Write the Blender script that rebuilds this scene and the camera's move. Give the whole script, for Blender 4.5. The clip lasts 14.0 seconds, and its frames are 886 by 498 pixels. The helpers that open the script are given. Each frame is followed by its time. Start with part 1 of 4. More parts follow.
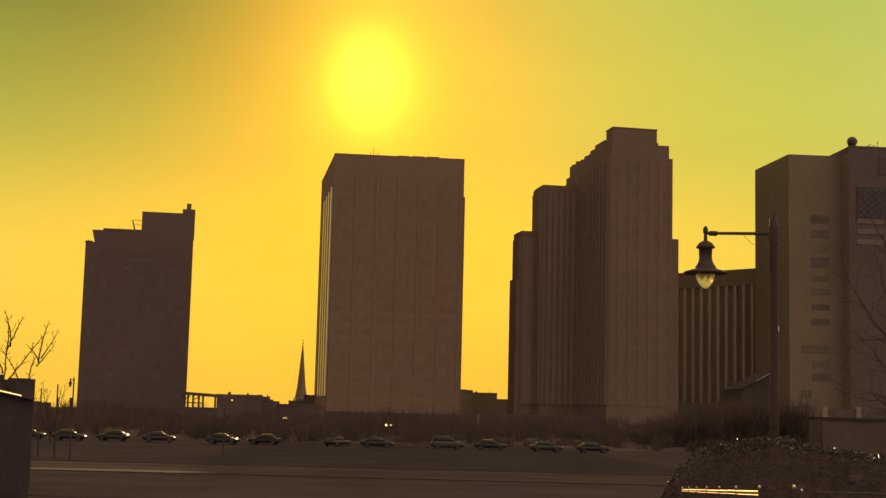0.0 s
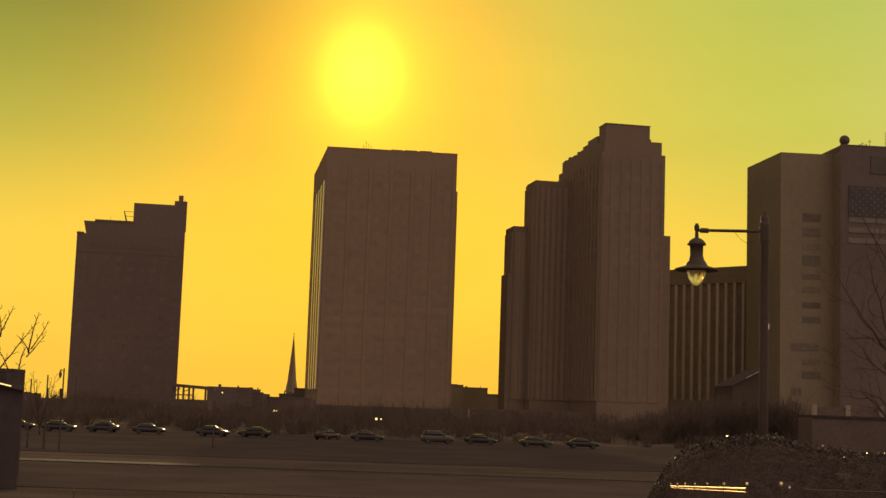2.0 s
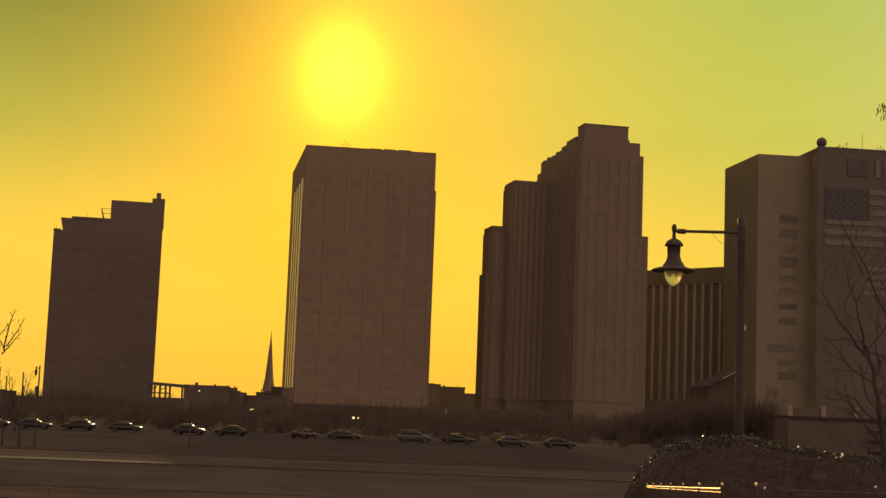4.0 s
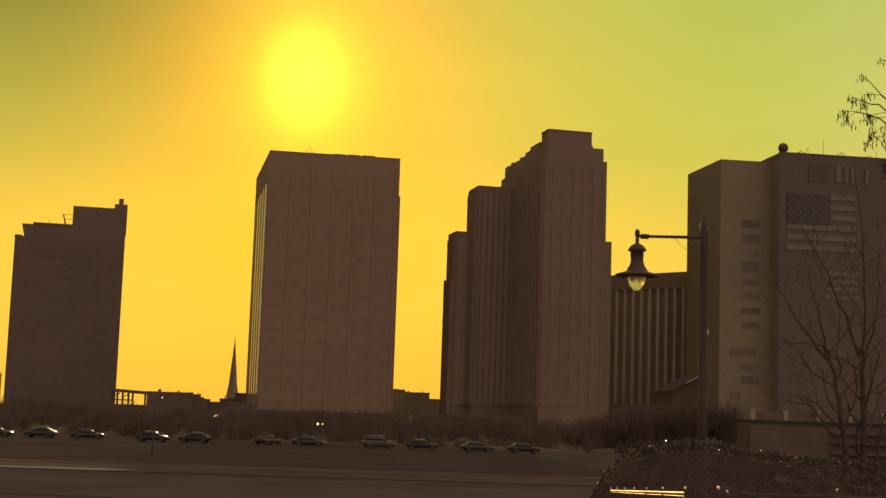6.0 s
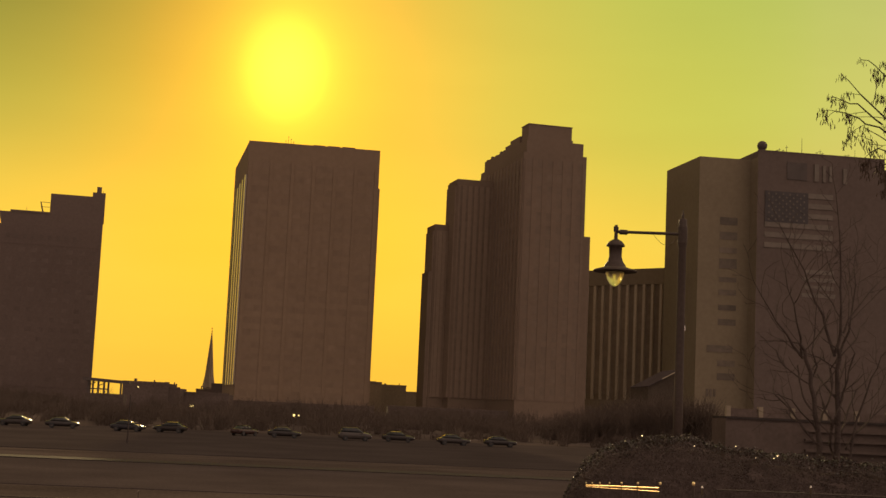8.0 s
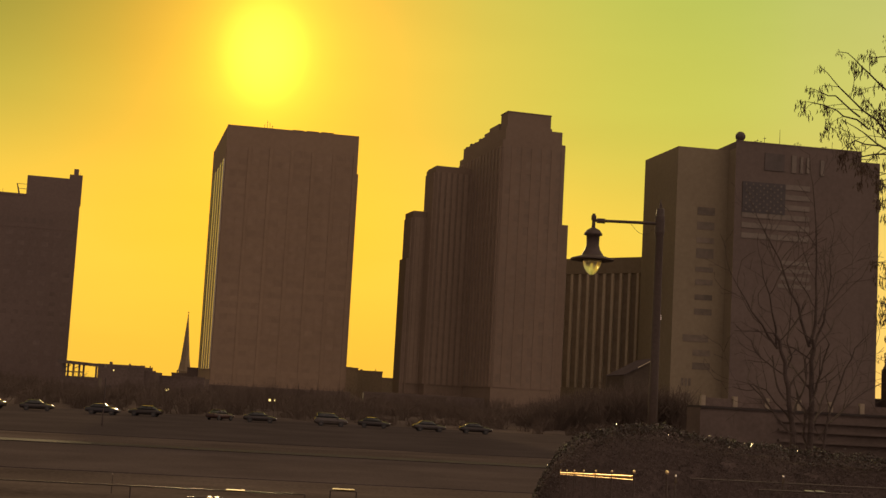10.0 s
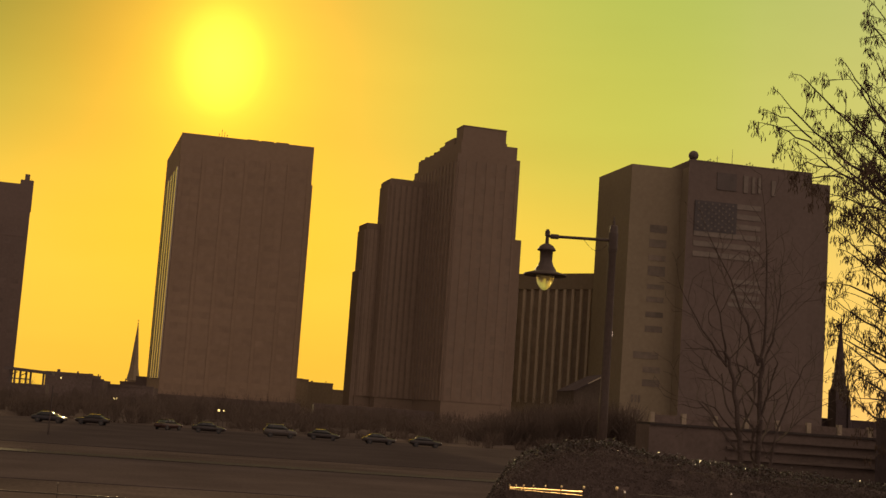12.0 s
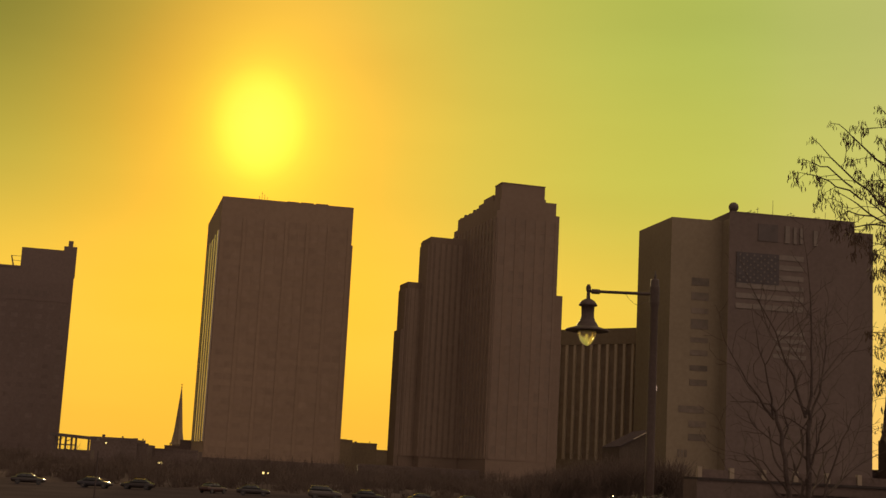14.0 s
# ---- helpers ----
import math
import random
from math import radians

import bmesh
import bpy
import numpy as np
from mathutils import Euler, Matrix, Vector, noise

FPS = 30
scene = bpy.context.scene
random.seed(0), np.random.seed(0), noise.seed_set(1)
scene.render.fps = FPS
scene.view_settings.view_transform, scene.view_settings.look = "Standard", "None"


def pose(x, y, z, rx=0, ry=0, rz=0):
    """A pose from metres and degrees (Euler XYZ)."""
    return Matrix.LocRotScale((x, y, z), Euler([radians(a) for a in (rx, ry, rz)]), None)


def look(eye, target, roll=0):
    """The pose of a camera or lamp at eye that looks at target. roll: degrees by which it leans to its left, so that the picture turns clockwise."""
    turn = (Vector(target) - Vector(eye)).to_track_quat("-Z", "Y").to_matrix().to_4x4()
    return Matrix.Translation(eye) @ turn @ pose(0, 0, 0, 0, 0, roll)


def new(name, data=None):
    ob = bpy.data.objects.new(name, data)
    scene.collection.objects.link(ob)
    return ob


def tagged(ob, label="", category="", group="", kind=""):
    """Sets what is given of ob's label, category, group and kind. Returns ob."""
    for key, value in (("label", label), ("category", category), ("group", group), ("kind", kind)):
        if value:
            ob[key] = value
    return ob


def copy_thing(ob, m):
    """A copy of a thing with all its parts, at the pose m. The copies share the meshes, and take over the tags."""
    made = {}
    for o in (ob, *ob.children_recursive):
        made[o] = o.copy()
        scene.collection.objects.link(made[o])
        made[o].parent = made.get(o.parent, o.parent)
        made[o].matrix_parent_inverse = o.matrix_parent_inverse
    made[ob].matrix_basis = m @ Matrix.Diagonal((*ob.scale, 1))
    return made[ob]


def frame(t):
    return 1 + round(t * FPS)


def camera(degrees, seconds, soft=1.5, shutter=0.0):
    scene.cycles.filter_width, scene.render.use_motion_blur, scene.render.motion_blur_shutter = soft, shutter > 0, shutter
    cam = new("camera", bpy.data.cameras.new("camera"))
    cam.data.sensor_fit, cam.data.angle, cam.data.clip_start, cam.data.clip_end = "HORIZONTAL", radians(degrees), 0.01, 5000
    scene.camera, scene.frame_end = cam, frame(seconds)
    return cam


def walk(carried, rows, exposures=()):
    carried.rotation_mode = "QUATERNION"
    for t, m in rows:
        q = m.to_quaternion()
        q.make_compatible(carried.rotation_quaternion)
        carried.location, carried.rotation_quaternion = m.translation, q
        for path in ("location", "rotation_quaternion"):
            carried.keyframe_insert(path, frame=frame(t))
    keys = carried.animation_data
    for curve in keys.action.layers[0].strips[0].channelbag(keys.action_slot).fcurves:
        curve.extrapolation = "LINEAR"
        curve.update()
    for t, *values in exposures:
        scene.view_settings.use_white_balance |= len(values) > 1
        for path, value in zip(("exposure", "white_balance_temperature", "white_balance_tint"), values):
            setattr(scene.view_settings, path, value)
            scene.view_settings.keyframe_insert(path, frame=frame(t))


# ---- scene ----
# ---- the camera and its walk ----
cam = camera(35.5, 14.0)
EYE = 4.0
ROWS = [
    (0, 0.000, 0.031, 6.846, -1.400), (0.5, 0.010, -0.117, 6.590, -1.579), (1, 0.006, -0.220, 6.522, -1.750),
    (1.5, 0.005, -0.280, 6.552, -1.937), (2, 0.010, -0.367, 6.629, -1.923), (2.5, 0.013, -0.574, 6.641, -2.063),
    (2.7, 0.013, -0.644, 6.594, -2.140), (4.8, 0.016, -1.949, 6.726, -2.085),
    (5, 0.016, -2.143, 6.796, -2.083), (5.5, 0.016, -2.555, 6.919, -1.960), (6, 0.020, -2.759, 6.909, -1.883),
    (6.5, 0.017, -2.972, 6.659, -2.241), (7, 0.011, -3.259, 6.431, -2.460), (7.5, 0.024, -3.525, 6.488, -2.524),
    (8, 0.015, -3.730, 6.660, -2.556), (8.2, 0.015, -3.810, 6.660, -2.560), (10.3, 0.018, -4.945, 6.120, -3.200), (10.5, 0.018, -5.128, 6.120, -3.233), (11, 0.008, -5.770, 6.233, -3.553),
    (11.5, 0.009, -6.334, 6.319, -3.845), (12, 0.009, -6.770, 6.828, -3.985), (12.5, 0.010, -6.927, 7.531, -3.813),
    (13, 0.012, -6.732, 7.770, -3.378), (13.5, 0.015, -6.229, 8.207, -3.084), (14, 0.012, -4.933, 9.109, -2.987),
]
walk(cam, [(t, pose(x, 0, EYE, 90 + pitch, roll, yaw)) for t, x, yaw, pitch, roll in ROWS],
     [(0, 0.0), (11, 0.0), (12.5, -0.04), (13.5, -0.10), (14, -0.11)])

# ---- sky, sun ----
SUN_AZ, SUN_EL = radians(-3.57), radians(13.75)
SUN_DIR = Vector((math.sin(SUN_AZ) * math.cos(SUN_EL), math.cos(SUN_AZ) * math.cos(SUN_EL), math.sin(SUN_EL)))


def ramp(nodes, stops):
    n = nodes.new("ShaderNodeValToRGB")
    n.color_ramp.interpolation = "B_SPLINE" if len(stops) > 4 else "EASE"
    while len(n.color_ramp.elements) < len(stops):
        n.color_ramp.elements.new(0.5)
    for e, (p, c) in zip(n.color_ramp.elements, stops):
        e.position, e.color = p, (*c, 1)
    return n


def make_world():
    world = bpy.data.worlds.new("evening_sky")
    scene.world = world
    world.use_nodes = True
    nodes, links = world.node_tree.nodes, world.node_tree.links
    nodes.clear()
    coord = nodes.new("ShaderNodeTexCoord")
    # clear-sky light
    sky = nodes.new("ShaderNodeTexSky")
    sky.sky_type, sky.sun_disc = "NISHITA", False
    sky.sun_elevation, sky.sun_rotation = SUN_EL, SUN_AZ
    sky.air_density, sky.dust_density = 2.0, 4.0
    warm = nodes.new("ShaderNodeMix")
    warm.data_type, warm.blend_type = "RGBA", "MULTIPLY"
    warm.inputs[0].default_value = 1.0
    warm.inputs[7].default_value = (0.004, 0.0034, 0.0014, 1)
    links.new(sky.outputs[0], warm.inputs[6])
    # distance from the sun across the sky
    away = nodes.new("ShaderNodeVectorMath")
    away.operation = "SUBTRACT"
    away.inputs[1].default_value = SUN_DIR
    links.new(coord.outputs["Generated"], away.inputs[0])
    scale = nodes.new("ShaderNodeVectorMath")
    scale.operation = "MULTIPLY"
    scale.inputs[1].default_value = (1.12, 1.0, 0.91)
    links.new(away.outputs[0], scale.inputs[0])
    far = nodes.new("ShaderNodeVectorMath")
    far.operation = "LENGTH"
    links.new(scale.outputs[0], far.inputs[0])
    half = nodes.new("ShaderNodeMath")
    half.operation = "MULTIPLY"
    half.inputs[1].default_value = 0.5
    links.new(far.outputs["Value"], half.inputs[0])
    # thin high haze, drawn out sideways
    haze_map = nodes.new("ShaderNodeMapping")
    haze_map.inputs["Scale"].default_value = (2.0, 2.0, 9.0)
    links.new(coord.outputs["Generated"], haze_map.inputs[0])
    haze = nodes.new("ShaderNodeTexNoise")
    haze.inputs["Scale"].default_value = 2.0
    haze.inputs["Detail"].default_value = 4.0
    links.new(haze_map.outputs[0], haze.inputs["Vector"])
    haze_amount = nodes.new("ShaderNodeMapRange")
    haze_amount.inputs["To Min"].default_value, haze_amount.inputs["To Max"].default_value = 0.88, 1.06
    links.new(haze.outputs[0], haze_amount.inputs[0])
    glow = ramp(nodes, SKY_STOPS)
    links.new(half.outputs[0], glow.inputs[0])
    hazed = nodes.new("ShaderNodeVectorMath")
    hazed.operation = "SCALE"
    links.new(glow.outputs[0], hazed.inputs[0])
    links.new(haze_amount.outputs[0], hazed.inputs["Scale"])
    # the lowest air is yellower
    split = nodes.new("ShaderNodeSeparateXYZ")
    links.new(coord.outputs["Generated"], split.inputs[0])
    low = ramp(nodes, [(0.0, (1, 1, 1)), (0.10, (0.6, 0.6, 0.6)), (0.22, (0, 0, 0))])
    links.new(split.outputs[2], low.inputs[0])
    front = nodes.new("ShaderNodeMapRange")
    front.inputs["From Min"].default_value, front.inputs["From Max"].default_value = 0.2, 0.9
    links.new(split.outputs[1], front.inputs[0])
    lowf = nodes.new("ShaderNodeMath")
    lowf.operation = "MULTIPLY"
    links.new(low.outputs[0], lowf.inputs[0])
    links.new(front.outputs[0], lowf.inputs[1])
    yellow = nodes.new("ShaderNodeVectorMath")
    yellow.operation = "SCALE"
    yellow.inputs[0].default_value = HORIZON
    links.new(lowf.outputs[0], yellow.inputs["Scale"])
    mid = ramp(nodes, [(0.0, (0.6, 0.6, 0.6)), (0.10, (1, 1, 1)), (0.20, (0.55, 0.55, 0.55)), (0.32, (0, 0, 0))])
    links.new(split.outputs[2], mid.inputs[0])
    midf = nodes.new("ShaderNodeMath")
    midf.operation = "MULTIPLY"
    links.new(mid.outputs[0], midf.inputs[0])
    links.new(front.outputs[0], midf.inputs[1])
    gold = nodes.new("ShaderNodeVectorMath")
    gold.operation = "SCALE"
    gold.inputs[0].default_value = LOW_AIR
    links.new(midf.outputs[0], gold.inputs["Scale"])
    add0 = nodes.new("ShaderNodeVectorMath")
    links.new(hazed.outputs[0], add0.inputs[0])
    links.new(gold.outputs[0], add0.inputs[1])
    add1 = nodes.new("ShaderNodeVectorMath")
    links.new(add0.outputs[0], add1.inputs[0])
    links.new(yellow.outputs[0], add1.inputs[1])
    add2 = nodes.new("ShaderNodeVectorMath")
    links.new(add1.outputs[0], add2.inputs[0])
    links.new(warm.outputs[2], add2.inputs[1])
    # the upper left sky is dimmed, standing in for the lens's corner darkening
    side = nodes.new("ShaderNodeMapRange")
    side.interpolation_type = "SMOOTHSTEP"
    side.inputs["From Min"].default_value, side.inputs["From Max"].default_value = 0.0, -0.27
    links.new(split.outputs[0], side.inputs[0])
    high = nodes.new("ShaderNodeMapRange")
    high.interpolation_type = "SMOOTHSTEP"
    high.inputs["From Min"].default_value, high.inputs["From Max"].default_value = 0.09, 0.34
    links.new(split.outputs[2], high.inputs[0])
    both = nodes.new("ShaderNodeMath")
    both.operation = "MULTIPLY"
    links.new(side.outputs[0], both.inputs[0])
    links.new(high.outputs[0], both.inputs[1])
    less = nodes.new("ShaderNodeMapRange")
    less.inputs["To Min"].default_value, less.inputs["To Max"].default_value = 1.0, 0.40
    links.new(both.outputs[0], less.inputs[0])
    dim = nodes.new("ShaderNodeVectorMath")
    dim.operation = "SCALE"
    links.new(add2.outputs[0], dim.inputs[0])
    links.new(less.outputs[0], dim.inputs["Scale"])
    back = nodes.new("ShaderNodeBackground")
    back.inputs[1].default_value = 1.0
    links.new(dim.outputs[0], back.inputs[0])
    out = nodes.new("ShaderNodeOutputWorld")
    links.new(back.outputs[0], out.inputs[0])


# colour of the air by distance from the sun (0: the sun, 1: opposite)
SKY_STOPS = [
    (0.0, (3.0, 2.4, 0.11)), (0.010, (1.65, 1.28, 0.09)), (0.0155, (1.08, 0.86, 0.06)), (0.0215, (1.0, 0.66, 0.05)), (0.031, (0.94, 0.54, 0.046)), (0.045, (0.80, 0.47, 0.05)),
    (0.060, (0.66, 0.465, 0.056)), (0.088, (0.53, 0.475, 0.073)), (0.14, (0.435, 0.50, 0.088)), (0.21, (0.41, 0.52, 0.098)), (0.38, (0.74, 0.60, 0.31)),
    (0.62, (1.12, 0.755, 0.585)), (1.0, (1.10, 0.735, 0.635)),
]
HORIZON = (0.42, 0.02, -0.02)
LOW_AIR = (0.20, 0.09, -0.01)
make_world()

sun = new("sun", bpy.data.lights.new("sun", "SUN"))
sun.data.energy, sun.data.angle, sun.data.color = 2.2, radians(0.53), (1.0, 0.72, 0.35)
sun.matrix_world = look(SUN_DIR * 500, (0, 0, 0))

# ---- materials ----


def material(name, colour, rough=0.8, metal=0.0, grain=6.0, vary=0.25, bump=0.15, stain=0.4, own=0.0, spec=0.5):
    """A surface with fine grain, broad stains and, by own, a shade of its own for each piece."""
    m = bpy.data.materials.new(name)
    m.use_nodes = True
    nodes, links = m.node_tree.nodes, m.node_tree.links
    b = nodes["Principled BSDF"]
    b.inputs["Roughness"].default_value, b.inputs["Metallic"].default_value = rough, metal
    b.inputs["Specular IOR Level"].default_value = spec
    coord = nodes.new("ShaderNodeTexCoord")
    geo = nodes.new("ShaderNodeNewGeometry")
    fine = nodes.new("ShaderNodeTexNoise")
    fine.inputs["Scale"].default_value, fine.inputs["Detail"].default_value = grain, 6.0
    broad = nodes.new("ShaderNodeTexNoise")
    broad.inputs["Scale"].default_value, broad.inputs["Detail"].default_value = stain, 3.0
    links.new(geo.outputs["Position"], fine.inputs["Vector"])
    links.new(geo.outputs["Position"], broad.inputs["Vector"])
    total = nodes.new("ShaderNodeMath")
    total.operation = "ADD"
    links.new(fine.outputs[0], total.inputs[0])
    links.new(broad.outputs[0], total.inputs[1])
    level = nodes.new("ShaderNodeMapRange")
    level.inputs["From Min"].default_value, level.inputs["From Max"].default_value = 0.6, 1.4
    level.inputs["To Min"].default_value, level.inputs["To Max"].default_value = 1 - vary, 1 + vary
    links.new(total.outputs[0], level.inputs[0])
    value = level.outputs[0]
    if own:
        info = nodes.new("ShaderNodeObjectInfo")
        each = nodes.new("ShaderNodeMapRange")
        each.inputs["To Min"].default_value, each.inputs["To Max"].default_value = 1 - own, 1 + own
        links.new(info.outputs["Random"], each.inputs[0])
        times = nodes.new("ShaderNodeMath")
        times.operation = "MULTIPLY"
        links.new(value, times.inputs[0])
        links.new(each.outputs[0], times.inputs[1])
        value = times.outputs[0]
    tint = nodes.new("ShaderNodeVectorMath")
    tint.operation = "SCALE"
    tint.inputs[0].default_value = colour
    links.new(value, tint.inputs["Scale"])
    links.new(tint.outputs[0], b.inputs["Base Color"])
    if bump:
        n = nodes.new("ShaderNodeBump")
        n.inputs["Strength"].default_value, n.inputs["Distance"].default_value = bump, 0.02
        links.new(fine.outputs[0], n.inputs["Height"])
        links.new(n.outputs[0], b.inputs["Normal"])
    return m


def globe_glass():
    m = bpy.data.materials.new("frosted_globe_glass")
    m.use_nodes = True
    nodes, links = m.node_tree.nodes, m.node_tree.links
    b = nodes["Principled BSDF"]
    b.inputs["Base Color"].default_value = (0.85, 0.8, 0.55, 1)
    b.inputs["Roughness"].default_value = 0.25
    t = nodes.new("ShaderNodeBsdfTranslucent")
    t.inputs[0].default_value = (0.9, 0.85, 0.55, 1)
    g = nodes.new("ShaderNodeBsdfGlass")
    g.inputs["Color"].default_value = (1, 0.97, 0.8, 1)
    g.inputs["Roughness"].default_value, g.inputs["IOR"].default_value = 0.05, 1.12
    mix, mix2 = nodes.new("ShaderNodeMixShader"), nodes.new("ShaderNodeMixShader")
    mix.inputs[0].default_value, mix2.inputs[0].default_value = 0.68, 0.10
    links.new(t.outputs[0], mix.inputs[1])
    links.new(g.outputs[0], mix.inputs[2])
    links.new(mix.outputs[0], mix2.inputs[1])
    links.new(b.outputs[0], mix2.inputs[2])
    links.new(mix2.outputs[0], nodes["Material Output"].inputs[0])
    return m


M_BRICK = material("dark_brick", (0.128, 0.095, 0.08), 0.9, grain=1.2, stain=0.06, vary=0.14, own=0.03, spec=0.12)
M_BROWN = material("brown_stone", (0.205, 0.145, 0.097), 0.85, grain=0.8, stain=0.05, vary=0.10, own=0.03, spec=0.12)
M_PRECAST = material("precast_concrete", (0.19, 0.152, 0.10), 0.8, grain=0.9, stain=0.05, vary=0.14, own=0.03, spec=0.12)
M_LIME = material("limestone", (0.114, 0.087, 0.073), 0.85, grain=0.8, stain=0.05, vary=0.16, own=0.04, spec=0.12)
M_BUFF = material("buff_stone", (0.168, 0.122, 0.088), 0.85, grain=0.8, stain=0.05, vary=0.10, own=0.03, spec=0.12)
M_PIER = material("weathered_concrete", (0.225, 0.183, 0.128), 0.85, grain=1.5, stain=0.1, vary=0.22, own=0.08, spec=0.2)
M_PALE = material("pale_concrete", (0.36, 0.295, 0.2), 0.8, grain=1.5, stain=0.08, vary=0.2, own=0.06)
M_PANE = material("window_glass", (0.197, 0.139, 0.094), 0.7, grain=0.5, vary=0.12, bump=0.0, own=0.05, spec=0.12)
M_FIN = material("glossy_fin", (0.36, 0.29, 0.2), 0.22, grain=1.5, stain=0.1, vary=0.15, bump=0.0, own=0.05, spec=0.7)
M_STRIP = material("tinted_window_strip", (0.185, 0.145, 0.1), 0.5, grain=0.5, vary=0.2, bump=0.0, own=0.1, spec=0.2)
M_RIB = material("pale_stone_rib", (0.205, 0.149, 0.106), 0.85, grain=0.8, stain=0.05, vary=0.12, own=0.03, spec=0.12)
M_RIBPANE = material("deep_set_glass", (0.160, 0.117, 0.085), 0.6, grain=0.5, vary=0.12, bump=0.0, own=0.05, spec=0.12)
M_BRICKPANE = material("dusty_window_glass", (0.124, 0.092, 0.077), 0.7, grain=0.5, vary=0.2, bump=0.0, own=0.1, spec=0.15)
M_SOOTPANE = material("sooty_window_glass", (0.075, 0.06, 0.052), 0.5, grain=0.5, vary=0.2, bump=0.0, own=0.2, spec=0.15)
M_DARKPANE = material("dark_window_glass", (0.122, 0.096, 0.07), 0.5, grain=0.5, vary=0.3, bump=0.0, own=0.22, spec=0.2)
M_FLAGDARK = material("mural_dark_blue", (0.052, 0.043, 0.041), 0.8, grain=1.0, vary=0.2)
M_FLAGLIGHT = material("mural_white", (0.138, 0.112, 0.088), 0.8, grain=1.0, vary=0.2)
M_SLATE = material("dark_slate", (0.064, 0.05, 0.05), 0.9, grain=2.0, stain=0.3, vary=0.25, spec=0.0)
# far spire's tone, lightened to stand in for the bright haze before it
M_HAZED_SPIRE = material("hazed_spire", (0.21, 0.16, 0.10), 0.7, grain=1.0, stain=0.3, vary=0.2, spec=0.2)
M_SCRUB = material("scrub_twig", (0.105, 0.08, 0.064), 1.0, grain=6.0, stain=0.05, vary=0.3, bump=0.0, spec=0.0)
M_HALL = material("smoked_render", (0.11, 0.084, 0.071), 1.0, grain=2.0, stain=0.3, vary=0.2, spec=0.0)
M_SOOTWALL = material("soot_dark_render", (0.07, 0.055, 0.042), 1.0, grain=2.0, stain=0.3, vary=0.2, spec=0.0)
M_ROOF = material("roof_metal", (0.09, 0.072, 0.064), 0.8, 0.0, grain=2.0, vary=0.2, spec=0.2)
M_ASPHALT = material("asphalt", (0.066, 0.052, 0.05), 1.0, grain=9.0, stain=0.15, vary=0.35, bump=0.4, spec=0.0)
M_GRASS = material("winter_grass", (0.077, 0.060, 0.053), 1.0, grain=5.0, stain=0.12, vary=0.5, bump=0.6, spec=0.0)
M_LOT = material("worn_lot_asphalt", (0.056, 0.045, 0.043), 1.0, grain=6.0, stain=0.1, vary=0.3, bump=0.3, spec=0.0)
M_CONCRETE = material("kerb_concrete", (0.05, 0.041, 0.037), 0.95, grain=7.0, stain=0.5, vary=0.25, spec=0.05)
M_OLDBRICK = material("sooty_brick", (0.112, 0.084, 0.070), 0.95, grain=2.0, stain=0.1, vary=0.35, own=0.1, spec=0.1)
M_POST = material("black_painted_iron", (0.06, 0.043, 0.035), 0.6, grain=18.0, vary=0.3, bump=0.1, spec=0.22)
M_FARPOST = material("matt_dark_iron", (0.066, 0.052, 0.046), 0.9, grain=18.0, vary=0.3, bump=0.1, spec=0.05)
M_RAILSTEEL = material("tarnished_steel", (0.085, 0.07, 0.06), 0.42, 1.0, grain=30.0, vary=0.2, bump=0.05)
M_STEEL = material("brushed_steel", (0.6, 0.56, 0.5), 0.22, 1.0, grain=30.0, vary=0.15, bump=0.05)
M_WORNSTEEL = material("worn_steel", (0.30, 0.28, 0.26), 0.5, 1.0, grain=30.0, vary=0.15, bump=0.05)
M_BRASS = material("polished_brass", (0.74, 0.43, 0.10), 0.48, 1.0, grain=30.0, vary=0.12, bump=0.03)
M_BALL = material("worn_brass_ball", (1.0, 0.78, 0.38), 0.4, 1.0, grain=30.0, vary=0.12, bump=0.03)
# tinted so that the added rail plates mirror the sun in gold
M_GLINTBRASS = material("glint_brass", (0.16, 0.095, 0.006), 0.6, 1.0, grain=30.0, vary=0.2, bump=0.05)
M_GLOBE = globe_glass()
M_BARK = material("bark", (0.066, 0.05, 0.043), 0.95, grain=25.0, stain=2.0, vary=0.4, bump=0.5, spec=0.1)
M_POD = material("dry_seed_pod", (0.065, 0.042, 0.026), 0.7, grain=40.0, vary=0.4, bump=0.0, spec=0.2)
M_LEAF = material("glossy_evergreen_leaf", (0.06, 0.048, 0.039), 0.3, grain=20.0, stain=1.5, vary=0.45, bump=0.0, spec=0.35)
M_DULLLEAF = material("dull_evergreen_leaf", (0.102, 0.078, 0.067), 0.75, grain=20.0, stain=1.5, vary=0.4, bump=0.0, spec=0.12)
M_TWIG = material("hedge_inner_twig", (0.105, 0.08, 0.069), 1.0, grain=20.0, vary=0.4, spec=0.0)
M_TYRE = material("tyre_rubber", (0.025, 0.025, 0.025), 0.9, grain=20.0, vary=0.2)
M_CARGLASS = material("car_glass", (0.03, 0.03, 0.03), 0.1, grain=5.0, vary=0.1, bump=0.0, spec=0.25)
PAINTS = [material("car_paint_" + n, c, 0.2, 0.0, grain=3.0, vary=0.06, bump=0.0, spec=0.22) for n, c in
          (("black", (0.030, 0.024, 0.022)), ("grey", (0.044, 0.036, 0.032)), ("red", (0.046, 0.025, 0.021)), ("blue", (0.030, 0.027, 0.030)), ("pale", (0.066, 0.055, 0.048)))]
M_HEAD = material("headlight_glass", (0.75, 0.72, 0.65), 0.08, 0.6, grain=5.0, vary=0.1, bump=0.0)

